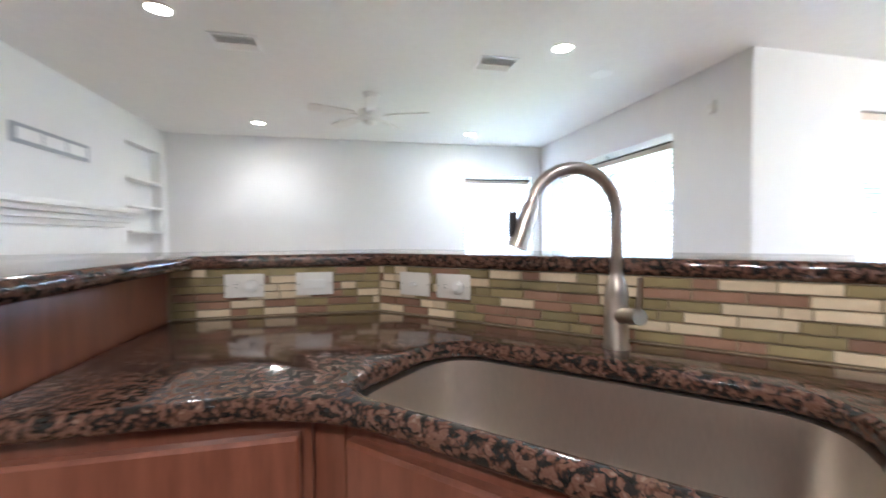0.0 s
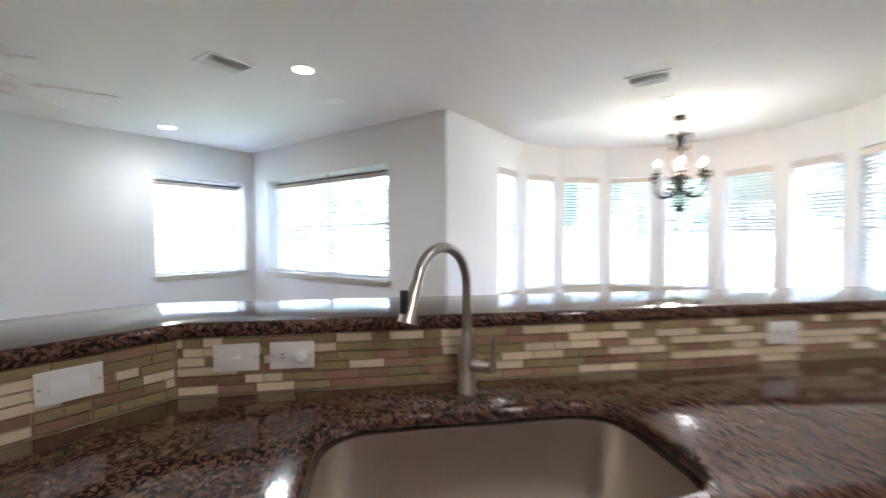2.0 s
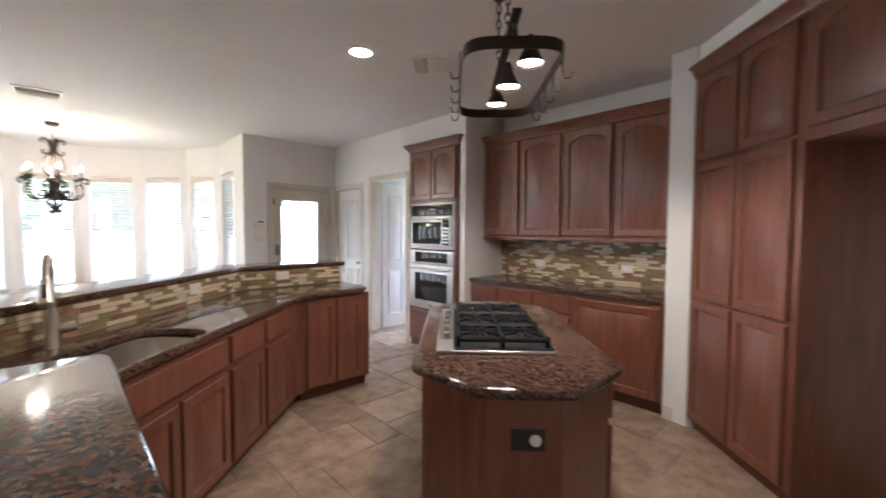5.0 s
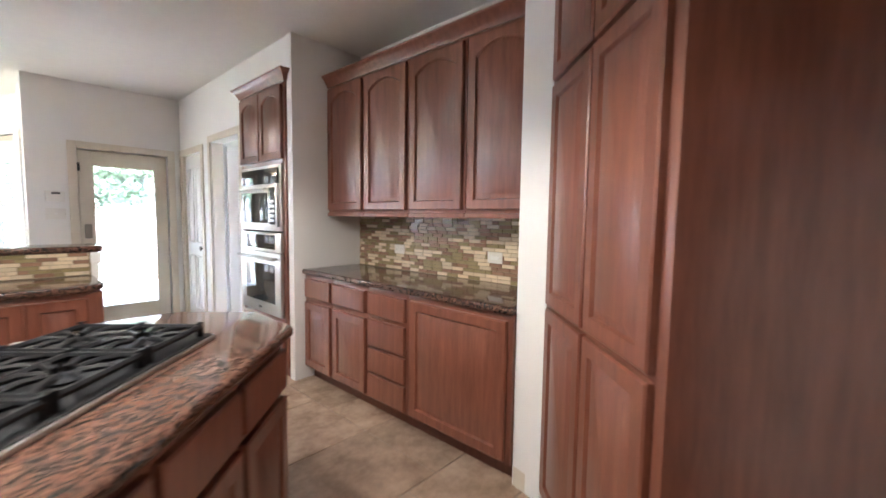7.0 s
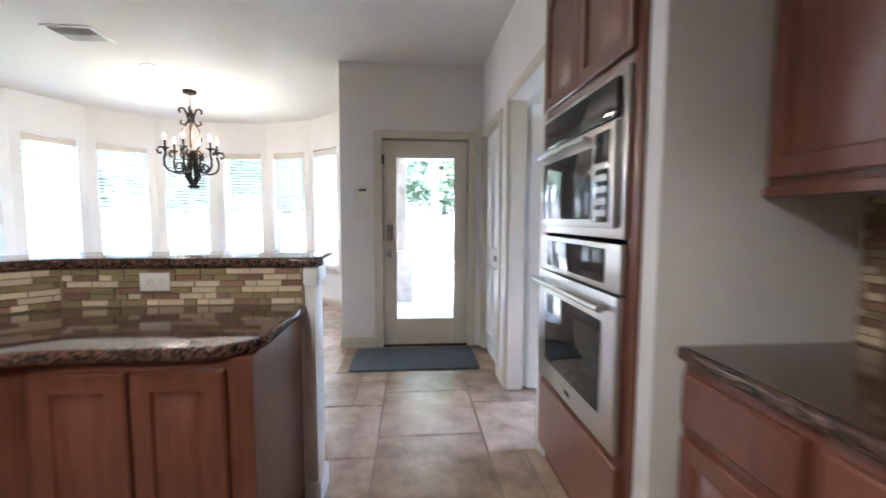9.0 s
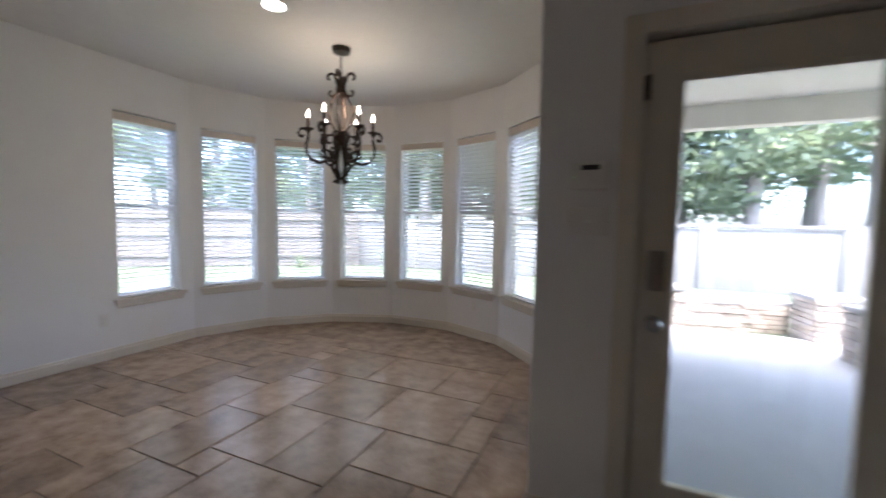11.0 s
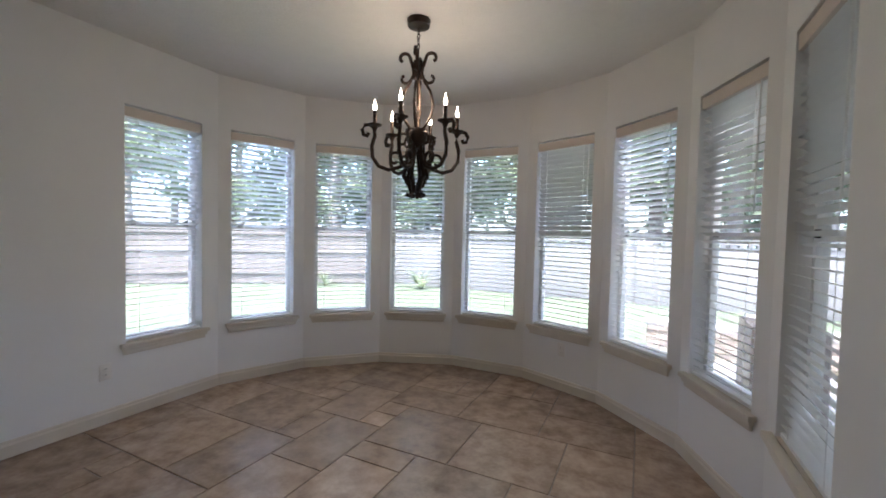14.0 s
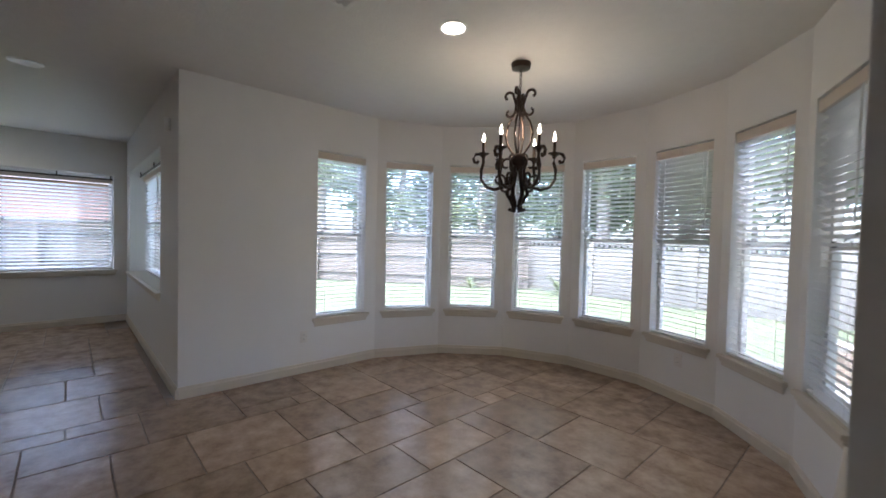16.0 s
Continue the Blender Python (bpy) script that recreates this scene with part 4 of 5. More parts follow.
# ---- alcove cabinets ----
AX = 3.80
AM = Matrix.Translation((3.25, 1.618, 0)) @ Matrix.Rotation(radians(-90), 4, 'Z')
AG, AL = "alcove base cabinets", "red-brown cherry base cabinet in the alcove"
x = 0.0
for w, fr_ in ((0.40, [(0.02, 0.12, 0.36, 0.53, 0, True), (0.02, 0.69, 0.36, 0.15, 0, False)]),
               (0.44, [(0.02, 0.12, 0.40, 0.53, 0, True), (0.02, 0.69, 0.40, 0.15, 0, False)]),
               (0.40, [(0.02, 0.12, 0.36, 0.16, 0, False), (0.02, 0.30, 0.36, 0.16, 0, False), (0.02, 0.48, 0.36, 0.18, 0, False), (0.02, 0.69, 0.36, 0.15, 0, False)]),
               (0.755, [(0.03, 0.12, 0.695, 0.72, 0, True)])):
    cabinet("base_cabinet", AM @ Matrix.Translation((x, 0, 0)), w, 0.55, 0.1, 0.874, fr_, AL, AG)
    x += w
at = slab(rounded([(3.215, -0.379), (3.215, 1.617), (3.797, 1.617), (3.797, -0.379)], [0.02, 0.01, 0, 0], 4), CT0, CT1, (), 0.015, 4)
tagged(part("countertop", at, M_GRAN), "polished dark brown granite countertop in the alcove", "countertop")
UM = Matrix.Translation((3.47, 1.618, 0)) @ Matrix.Rotation(radians(-90), 4, 'Z')
x = 0.0
uw = 1.994 / 4
for k in range(4):
    c = cabinet("wall_cabinet", UM @ Matrix.Translation((x, 0, 0)), uw, 0.328, 1.375, 2.40, [(0.02, 1.395, uw - 0.04, 0.985, 0.06, True)],
                "red-brown cherry wall cabinet with arched raised panel", "alcove wall cabinets", toe=False)
    part("light_rail", bx(0.001, -0.012, 1.345, uw - 0.001, 0.02, 1.3745, 0.005), M_WOOD, c)
    crown(c, uw, 2.40, 0, False, False)
    x += uw
plate(Matrix.Translation((AX - 0.012, 1.07, 1.085)) @ Matrix.Rotation(radians(-90), 4, 'Z'), "outlet", "white double socket plate on the alcove tiles")
plate(Matrix.Translation((AX - 0.012, 0.12, 1.085)) @ Matrix.Rotation(radians(-90), 4, 'Z'), "rocker", "white rocker switch plate on the alcove tiles")

# ---- pantry cabinets and refrigerator recess on the diagonal ----
PM = DG
PW = 0.92
pan = thing("pantry_cabinet", PM, "tall red-brown cherry pantry cabinet with six raised panel doors", "cabinet")
part("body", bx(0.001, 0, 0.09, PW, 0.62, 2.51, 0.003), M_WOOD, pan)
part("toe_kick", bx(0.001, 0.05, 0, PW - 0.001, 0.62, 0.089), M_WOOD_SHADE, pan)
dw_ = (PW - 0.10) / 2
for x in (0.055, 0.055 + dw_ + 0.01):
    front(pan, x, 0.11, dw_ - 0.01, 0.845)
    front(pan, x, 0.975, dw_ - 0.01, 0.93)
    front(pan, x, 1.925, dw_ - 0.01, 0.565, 0.05)
crown(pan, PW, 2.51, 0, False, False)
fr_ = thing("refrigerator_cabinet", PM @ Matrix.Translation((PW + 0.002, 0, 0)), "red-brown cherry cabinet bridging an empty refrigerator recess", "cabinet")
part("body", bx(0, 0, 1.88, 1.018, 0.62, 2.51, 0.003), M_WOOD, fr_)
part("side_panel", bx(0.998, 0, 0, 1.018, 0.62, 1.8795, 0.002), M_WOOD, fr_)
for x in (0.03, 0.515):
    front(fr_, x, 1.94, 0.475, 0.545, 0.05)
crown(fr_, 1.018, 2.51, 0, False, True)
bb = baseboard((0, 0), (1.0, 0))
bb.matrix_world = PM @ Matrix.Translation((PW + 1.0, 0.638, 0)) @ Matrix.Rotation(math.pi, 4, 'Z')
baseboard((3.268, -0.385), (3.234, -0.552))

# ---- ceiling fixtures ----
def downlight(x, y, power):
    d = thing("recessed_light", Matrix.Translation((x, y, CH)), "lit round recessed ceiling downlight with white trim", "ceiling light", "recessed downlights")
    part("trim_ring", lathe(bmesh.new(), [(0.072, -0.001), (0.095, -0.001), (0.098, -0.006), (0.09, -0.010), (0.076, -0.008), (0.072, -0.003)], 28), M_WHITE, d)
    part("lamp", lathe(bmesh.new(), [(0.0, -0.002), (0.071, -0.002), (0.071, -0.005), (0.0, -0.006)], 24), M_DISC, d, "glowing lamp face")
    la = new("downlight_lamp", bpy.data.lights.new("downlight_lamp", 'SPOT'))
    la.data.energy, la.data.spot_size, la.data.spot_blend, la.data.shadow_soft_size = power, radians(150), 0.8, 0.07
    la.data.color = (1, 0.9, 0.78)
    la.location = (x, y, CH - 0.012)
for x, y in ((-2.50, 2.16), (-5.35, -0.83), (-5.43, 2.21), (-2.51, -0.87), (1.57, 1.19), (-0.085, 4.86)):
    downlight(x, y, 0.9 if x > 1 else 0.9)
def vent(x, y, rz, label="white louvred ceiling air vent"):
    v = thing("ceiling_vent", Matrix.Translation((x, y, CH)) @ Matrix.Rotation(radians(rz), 4, 'Z'), label, "vent", "ceiling vents")
    bm = bmesh.new()
    for a in ((-0.18, -0.15, 0.18, -0.12), (-0.18, 0.12, 0.18, 0.15), (-0.18, -0.12, -0.15, 0.12), (0.15, -0.12, 0.18, 0.12)):
        box(bm, a[0], a[1], -0.012, a[2], a[3], -0.0005, 0.003)
    part("frame", bm, M_WHITE, v)
    part("backing", bx(-0.15, -0.12, -0.003, 0.15, 0.12, -0.001), M_PLATE, v, "pale duct behind the louvres", smooth=False)
    for k in range(7):
        part("slat", bx(-0.149, -0.014, -0.001, 0.149, 0.014, 0.001, m=Matrix.Translation((0, -0.1 + k * 0.0333, -0.012)) @ Matrix.Rotation(radians(28 if k < 4 else -28), 4, 'X')), M_WHITE, v, smooth=False)
vent(-2.90, 1.71, 90)
vent(-2.92, -0.48, 90)
vent(2.09, 1.01, 45)
vent(-0.19, 4.12, 0)
vent(2.05, -0.45, 45)
sp = thing("ceiling_speaker", Matrix.Translation((-2.93, 2.81, CH)), "round white ceiling speaker", "speaker")
part("grille", lathe(bmesh.new(), [(0, -0.008), (0.09, -0.008), (0.105, -0.005), (0.11, -0.0005), (0, -0.0005)], 28), M_WHITE, sp)
mo = thing("motion_sensor", Matrix.Translation((-2.53, LN, 2.36)), "small white alarm sensor on the wall", "sensor")
part("case", bx(-0.03, -0.045, -0.06, 0.03, -0.0005, 0.06, 0.012), M_WHITE, mo)
part("lens", bx(-0.02, -0.049, -0.02, 0.02, -0.0455, 0.03, 0.002), M_PLATE, mo)
# ceiling fan
fan = thing("ceiling_fan", Matrix.Translation((-3.92, 0.61, CH)), "cream five-blade ceiling fan at rest", "fan")
part("canopy", lathe(bmesh.new(), [(0.0, -0.07), (0.03, -0.07), (0.075, -0.02), (0.08, -0.0005), (0, -0.0005)], 24), M_PLATE, fan)
part("downrod", cyl(bmesh.new(), (0, 0, -0.065), (0, 0, -0.16), 0.013), M_PLATE, fan)
part("motor", lathe(bmesh.new(), [(0, -0.16), (0.05, -0.165), (0.12, -0.19), (0.135, -0.23), (0.12, -0.28), (0.07, -0.30), (0.065, -0.33), (0.04, -0.345), (0, -0.35)], 28), M_PLATE, fan)
for k in range(5):
    a = radians(72 * k)
    m = Matrix.Rotation(a, 4, 'Z')
    part("blade_iron", bx(0.09, -0.02, -0.255, 0.22, 0.02, -0.245, 0.003, m=m), M_PLATE, fan)
    bm = slab(rounded([(0.18, -0.055), (0.66, -0.075), (0.66, 0.075), (0.18, 0.055)], [0.02, 0.05, 0.05, 0.02], 5), -0.006, 0.006, (), 0.003, 1)
    bmesh.ops.transform(bm, matrix=m @ Matrix.Translation((0, 0, -0.238)) @ Matrix.Rotation(radians(12), 4, 'X'), verts=bm.verts)
    part("blade", bm, M_PLATE, fan)


def scroll(cx, cz, r0, r1, a0, a1, n=14):
    """A flat spiral in the x-z plane."""
    return [(cx + (r0 + (r1 - r0) * k / n) * math.cos(radians(a0 + (a1 - a0) * k / n)), 0, cz + (r0 + (r1 - r0) * k / n) * math.sin(radians(a0 + (a1 - a0) * k / n))) for k in range(n + 1)]


# ---- chandelier ----
chd = thing("chandelier", Matrix.Translation((-0.10, 5.59, 0)), "dark bronze scrollwork chandelier with six lit candle bulbs", "chandelier")
part("canopy", lathe(bmesh.new(), [(0, CH - 0.055), (0.03, CH - 0.05), (0.07, CH - 0.04), (0.075, CH - 0.0005), (0, CH - 0.0005)], 24), M_BRONZE, chd)
bm = bmesh.new()
for k in range(5):
    z = CH - 0.07 - k * 0.032
    tube(bm, [Vector((0.009 * math.cos(t), 0, z + 0.02 * math.sin(t))) if k % 2 else Vector((0, 0.009 * math.cos(t), z + 0.02 * math.sin(t))) for t in [2 * math.pi * j / 10 for j in range(10)]], 0.003, 6, True)
part("chain", bm, M_BRONZE, chd)
part("stem", cyl(bmesh.new(), (0, 0, 1.98), (0, 0, CH - 0.2), 0.006), M_BRONZE, chd)
part("hub", lathe(bmesh.new(), [(0, 1.93), (0.04, 1.94), (0.06, 1.98), (0.075, 2.04), (0.07, 2.06), (0.03, 2.07), (0, 2.075)], 20), M_BRONZE, chd)
for k in range(6):
    a = radians(60 * k + 39)
    m = Matrix.Rotation(a, 4, 'Z')
    bm = bmesh.new()
    def put(pts, rad):
        tube(bm, [m @ Vector((p[0] * 0.88, p[1], p[2])) for p in pts], rad, 7)
    pts = [(0.05, 0, 2.0), (0.05, 0, 1.92), (0.07, 0, 1.86), (0.12, 0, 1.815), (0.20, 0, 1.795), (0.27, 0, 1.815), (0.315, 0, 1.87), (0.32, 0, 1.94), (0.30, 0, 2.0), (0.305, 0, 2.045), (0.335, 0, 2.07), (0.37, 0, 2.065), (0.39, 0, 2.035), (0.378, 0, 2.005), (0.355, 0, 2.0), (0.345, 0, 2.018)]
    put(pts, 0.0125)
    put([(0.12, 0, 1.815)] + scroll(0.155, 1.865, 0.055, 0.02, 215, -140), 0.0095)
    put([(0.05, 0, 1.92)] + scroll(0.10, 1.985, 0.06, 0.018, 200, -120), 0.0095)
    put([(0.035, 0, 1.93), (0.075, 0, 1.82), (0.085, 0, 1.76), (0.045, 0, 1.70), (0.03, 0, 1.665), (0.045, 0, 1.635), (0.07, 0, 1.65)], 0.0155)
    arm = part("arm", bm, M_BRONZE, chd)
    p = m @ Vector((0.266, 0, 0))
    mm = Matrix.Translation((p.x, p.y, 0))
    part("bobeche", lathe(bmesh.new(), [(0.01, 2.03), (0.02, 2.055), (0.045, 2.068), (0.047, 2.073), (0.012, 2.07), (0, 2.07)], 16, mm), M_BRONZE, arm)
    part("candle", lathe(bmesh.new(), [(0.012, 2.07), (0.0125, 2.16), (0, 2.16)], 12, mm), M_BRONZE, arm, "brown candle sleeve")
    part("bulb", lathe(bmesh.new(), [(0.006, 2.16), (0.010, 2.172), (0.0115, 2.183), (0.008, 2.199), (0.003, 2.217), (0.001, 2.232)], 12, mm), M_BULB, arm, "glowing flame-shaped bulb")
for k in range(4):
    m = Matrix.Rotation(radians(90 * k + 20), 4, 'Z')
    bm = bmesh.new()
    tube(bm, [m @ Vector(p) for p in [(0.03, 0, 2.05), (0.085, 0, 2.13), (0.105, 0, 2.21), (0.085, 0, 2.30), (0.04, 0, 2.37)]], 0.009, 7)
    tube(bm, [m @ Vector(p) for p in [(0.02, 0, 2.38), (0.03, 0, 2.45), (0.05, 0, 2.51)] + scroll(0.09, 2.51, 0.04, 0.02, 180, -60, 9)], 0.011, 7)
    tube(bm, [m @ Vector(p) for p in [(0.02, 0, 2.50), (0.025, 0, 2.42), (0.045, 0, 2.37)] + scroll(0.08, 2.385, 0.035, 0.018, 200, 430, 9)], 0.0095, 7)
    part("cage_scroll", bm, M_BRONZE, chd)
cl = new("chandelier_lamp", bpy.data.lights.new("chandelier_lamp", 'POINT'))
cl.data.energy, cl.data.color, cl.data.shadow_soft_size = 0.65, (1, 0.74, 0.5), 0.06
cl.location = (-0.10, 5.59, 2.22)

# ---- pot rack over the island ----
pr = thing("pot_rack", R45 @ Matrix.Translation((1.07, -1.21, 0)), "black iron oval pot rack light with hooks hung on chains", "pot rack")
PZ = 2.19
loop = rounded([(-0.5, -0.215), (0.5, -0.215), (0.5, 0.215), (-0.5, 0.215)], 0.13, 7)
bm = bmesh.new()
k = len(loop)
vs = [[bm.verts.new((x * s, y * s, PZ + dz)) for x, y in loop] for s, dz in ((1, -0.025), (1, 0.025), (0.985, 0.025), (0.985, -0.025))]
for q in range(4):
    for j in range(k):
        bm.faces.new((vs[q][j], vs[q][(j + 1) % k], vs[(q + 1) % 4][(j + 1) % k], vs[(q + 1) % 4][j]))
part("band", bm, M_BRONZE, pr)
part("centre_bar", bx(-0.49, -0.02, PZ + 0.12, 0.49, 0.02, PZ + 0.14, 0.004), M_BRONZE, pr)
for s in (-1, 1):
    bm = tube(bmesh.new(), [(s * 0.488, 0, PZ + 0.02), (s * 0.44, 0, PZ + 0.10), (s * 0.38, 0, PZ + 0.122)], 0.008, 8)
    part("brace", bm, M_BRONZE, pr)
    bm = bmesh.new()
    z = PZ + 0.16
    j = 0
    while z < CH - 0.03:
        tube(bm, [Vector((s * 0.2 + (0.012 * math.cos(t) if j % 2 else 0), 0 if j % 2 else 0.012 * math.cos(t), z + 0.027 * math.sin(t))) for t in [2 * math.pi * i / 10 for i in range(10)]], 0.004, 6, True)
        z += 0.042
        j += 1
    part("chain", bm, M_BRONZE, pr)
    part("ceiling_hook", lathe(bmesh.new(), [(0, CH - 0.03), (0.012, CH - 0.03), (0.03, CH - 0.012), (0.035, CH - 0.0005), (0, CH - 0.0005)], 16, Matrix.Translation((s * 0.2, 0, 0))), M_BRONZE, pr)
for x, ly in ((-0.3, -0.09), (0.0, -0.03), (0.3, 0.0)):
    part("lamp_shade", lathe(bmesh.new(), [(0.012, PZ + 0.12), (0.02, PZ + 0.10), (0.03, PZ + 0.06), (0.065, PZ - 0.01), (0.063, PZ - 0.01), (0.028, PZ + 0.055), (0.01, PZ + 0.09)], 20, Matrix.Translation((x, ly, 0))), M_BRONZE, pr, "dark cone lamp shade")
    part("lamp", lathe(bmesh.new(), [(0.0, PZ + 0.004), (0.05, PZ + 0.004), (0.05, PZ + 0.001), (0.0, PZ)], 18, Matrix.Translation((x, ly, 0))), M_DISC, pr, "glowing lamp face")
    la = new("rack_lamp", bpy.data.lights.new("rack_lamp", 'SPOT'))
    la.data.energy, la.data.spot_size, la.data.spot_blend, la.data.color, la.data.shadow_soft_size = 0.55, radians(155), 0.3, (1, 0.84, 0.66), 0.04
    la.matrix_world = R45 @ Matrix.Translation((1.07 + x, -1.21 + ly, PZ - 0.005))
for s in (-1, 1):
    for x in (-0.34, -0.17, 0.0, 0.17, 0.34):
        y = s * 0.223
        part("hook", tube(bmesh.new(), [(x, y - s * .006, PZ + 0.03), (x, y, PZ + 0.03), (x, y, PZ - 0.06), (x, y + s * 0.012, PZ - 0.085), (x, y + s * 0.035, PZ - 0.085), (x, y + s * 0.045, PZ - 0.055)], 0.0035, 6), M_BRONZE, pr)

# ---- walls' small things ----
th = thing("alarm_keypad", Matrix.Translation((1.99, DY, 1.515)), "white alarm keypad with a dark display beside the door", "keypad")
part("case", bx(-0.075, -0.028, -0.055, 0.075, -0.0005, 0.055, 0.008), M_PLATE, th)
part("display", bx(-0.03, -0.0305, 0.022, 0.04, -0.0285, 0.042, 0.001), M_DARK, th, "dark display")
part("status_light", lathe(bmesh.new(), [(0.003, 0), (0.002, 0.002), (0, 0.002)], 8, pose(-0.058, -0.0285, -0.005, 90)), glow_mat("green_led", (0.3, 1, 0.3), 0.06), th, "small green light")
plate(Matrix.Translation((1.99, DY, 1.33)), "toggle", "white switch plate beside the back door", 0.16, 0.115)
plate(Matrix.Translation((NX0, 4.82, 0.37)) @ Matrix.Rotation(radians(90), 4, 'Z'), "outlet", "white double socket plate low on the nook wall", 0.075, 0.118)
p, q = Vector((*nook[5], 0)), Vector((*nook[4], 0))
mid = (p * 0.55 + q * 0.45)
plate(Matrix.Translation((*mid.xy, 0.37)) @ Matrix.Rotation(math.atan2((p - q).y, (p - q).x), 4, 'Z'), "outlet", "white double socket plate low on the nook wall", 0.075, 0.118)
dm = part("door_mat", slab(rounded([(1.93, 3.86), (3.04, 3.86), (3.04, 4.44), (1.93, 4.44)], 0.02, 3), 0.0005, 0.014, (), 0.004, 2), M_MAT)
tagged(dm, "blue-grey woven door mat on the tiles", "door mat")

# living room south wall: fireplace mantel, niche shelves, vent
ma = thing("fireplace", Matrix.Translation((-3.6, LS, 0)), "white moulded fireplace mantel surround", "fireplace")
bm = bmesh.new()
box(bm, -0.95, 0.0005, 0, -0.65, 0.14, 1.30, 0.008)
box(bm, 0.65, 0.0005, 0, 0.95, 0.14, 1.30, 0.008)
part("pilaster", bm, M_WHITE, ma)
part("frieze", bx(-0.95, 0.0005, 1.0, 0.95, 0.15, 1.301, 0.006), M_WHITE, ma)
bm = bmesh.new()
for k, (z, o) in enumerate(((1.302, 0.02), (1.355, 0.06), (1.41, 0.10), (1.46, 0.14))):
    box(bm, -0.98 - o, 0.0005, z, 0.98 + o, 0.15 + o, z + 0.052, 0.01)
part("mantel_shelf", bm, M_WHITE, ma)
part("firebox", bx(-0.649, 0.0005, 0.0, 0.649, 0.02, 0.999), M_DARK, ma, "dark firebox opening")
wv = thing("wall_vent", Matrix.Translation((-3.8, LS, 2.06)), "long grey wall grille above the mantel", "vent")
part("frame", bx(-0.50, 0.0005, -0.085, 0.50, 0.02, 0.085, 0.005), mat("grey_metal", (0.35, 0.36, 0.38), 0.5, vary=0.05), wv)
for k in range(3):
    part("panel", bx(-0.45 + k * 0.31, 0.0205, -0.05, -0.17 + k * 0.31, 0.026, 0.05, 0.002), M_WHITE, wv)
nb = thing("niche_shelves", Matrix.Translation((LX + 0.18, LS, 0)), "white shelves built into a wall niche", "shelf")
part("back", bx(0, -0.149, 0.9, 0.92, -0.135, 2.4), M_WALL, nb, smooth=False)
for z in (1.25, 1.58, 1.93):
    part("shelf", bx(0.001, -0.134, z, 0.919, 0.03, z + 0.03, 0.004), M_WHITE, nb)
baseboard((LX, LS), (-4.6, LS))
baseboard((-2.6, LS), (1.4, LS))

# ---- outside ----
M_GRASS = mat("lawn", (0.06, 0.08, 0.045), 0.9, color2=(0.10, 0.122, 0.075), scale=9, bump=0.6, bscale=60)
M_CONC = mat("concrete", (0.27, 0.26, 0.245), 0.85, vary=0.08, scale=2.5, bump=0.1, bscale=60)
M_PRE = mat("precast_wall", (0.185, 0.176, 0.165), 0.85, vary=0.10, scale=5, bump=0.3, bscale=20)
M_FENCE = mat("weathered_wood", (0.10, 0.088, 0.077), 0.85, color2=(0.18, 0.16, 0.142), scale=4, stretch=(8, 8, 0.8), bump=0.1, bscale=30, rnd=0.12)
M_STONE = mat("stacked_stone", (0.22, 0.18, 0.15), 0.8, color2=(0.42, 0.36, 0.30), scale=6, bump=0.5, bscale=25, rnd=0.25)
M_BARK = mat("bark", (0.19, 0.165, 0.145), 0.9, color2=(0.33, 0.30, 0.27), scale=8, stretch=(1, 1, 0.3), bump=0.5, bscale=20)
M_LEAF = mat("leaves", (0.11, 0.145, 0.095), 0.6, color2=(0.22, 0.26, 0.18), scale=1.5)
nt_ = M_LEAF.node_tree
tl_ = nt_.nodes.new("ShaderNodeBsdfTranslucent")
tl_.inputs[0].default_value = (0.30, 0.36, 0.21, 1)
mx_ = nt_.nodes.new("ShaderNodeMixShader")
mx_.inputs[0].default_value = 0.5
nt_.links.new(nt_.nodes["Principled BSDF"].outputs[0], mx_.inputs[1])
nt_.links.new(tl_.outputs[0], mx_.inputs[2])
nt_.links.new(mx_.outputs[0], nt_.nodes["Material Output"].inputs[0])
M_BRICK = mat("house_brick", (0.26, 0.13, 0.09), 0.85, color2=(0.38, 0.22, 0.16), scale=9)
M_SOFFIT = mat("soffit_paint", (0.62, 0.58, 0.50), 0.6, vary=0.03)
GZ = -0.16
tagged(part("ground", prism([(-300, -300), (300, -300), (300, 300), (-300, 300)], GZ - 0.3, GZ), M_GRASS, smooth=False), "mown green lawn", "ground", kind="structure")
tagged(part("pavement", prism([(2.0, DY + .15), (7.5, DY + .15), (7.5, 9.3), (1.0, 9.3), (1.0, 8.0), (2.0, 6.6)], GZ + 0.001, GZ + 0.06), M_CONC, smooth=False), "pale concrete patio slab", "pavement", kind="structure")
tagged(part("roof", bx(1.95, DY + .16, 2.50, 7.6, 7.5, 2.62), M_SOFFIT, smooth=False), "beige covered patio roof", "roof", kind="structure")
bm = bmesh.new()
box(bm, 1.95, 7.5, 2.28, 7.6, 7.66, 2.62, 0.006)
box(bm, 1.9, 7.665, 2.34, 7.65, 7.70, 2.42, 0.006)
tagged(part("trim", bm, M_SOFFIT), "beige beam along the patio roof edge", "beam", kind="structure")
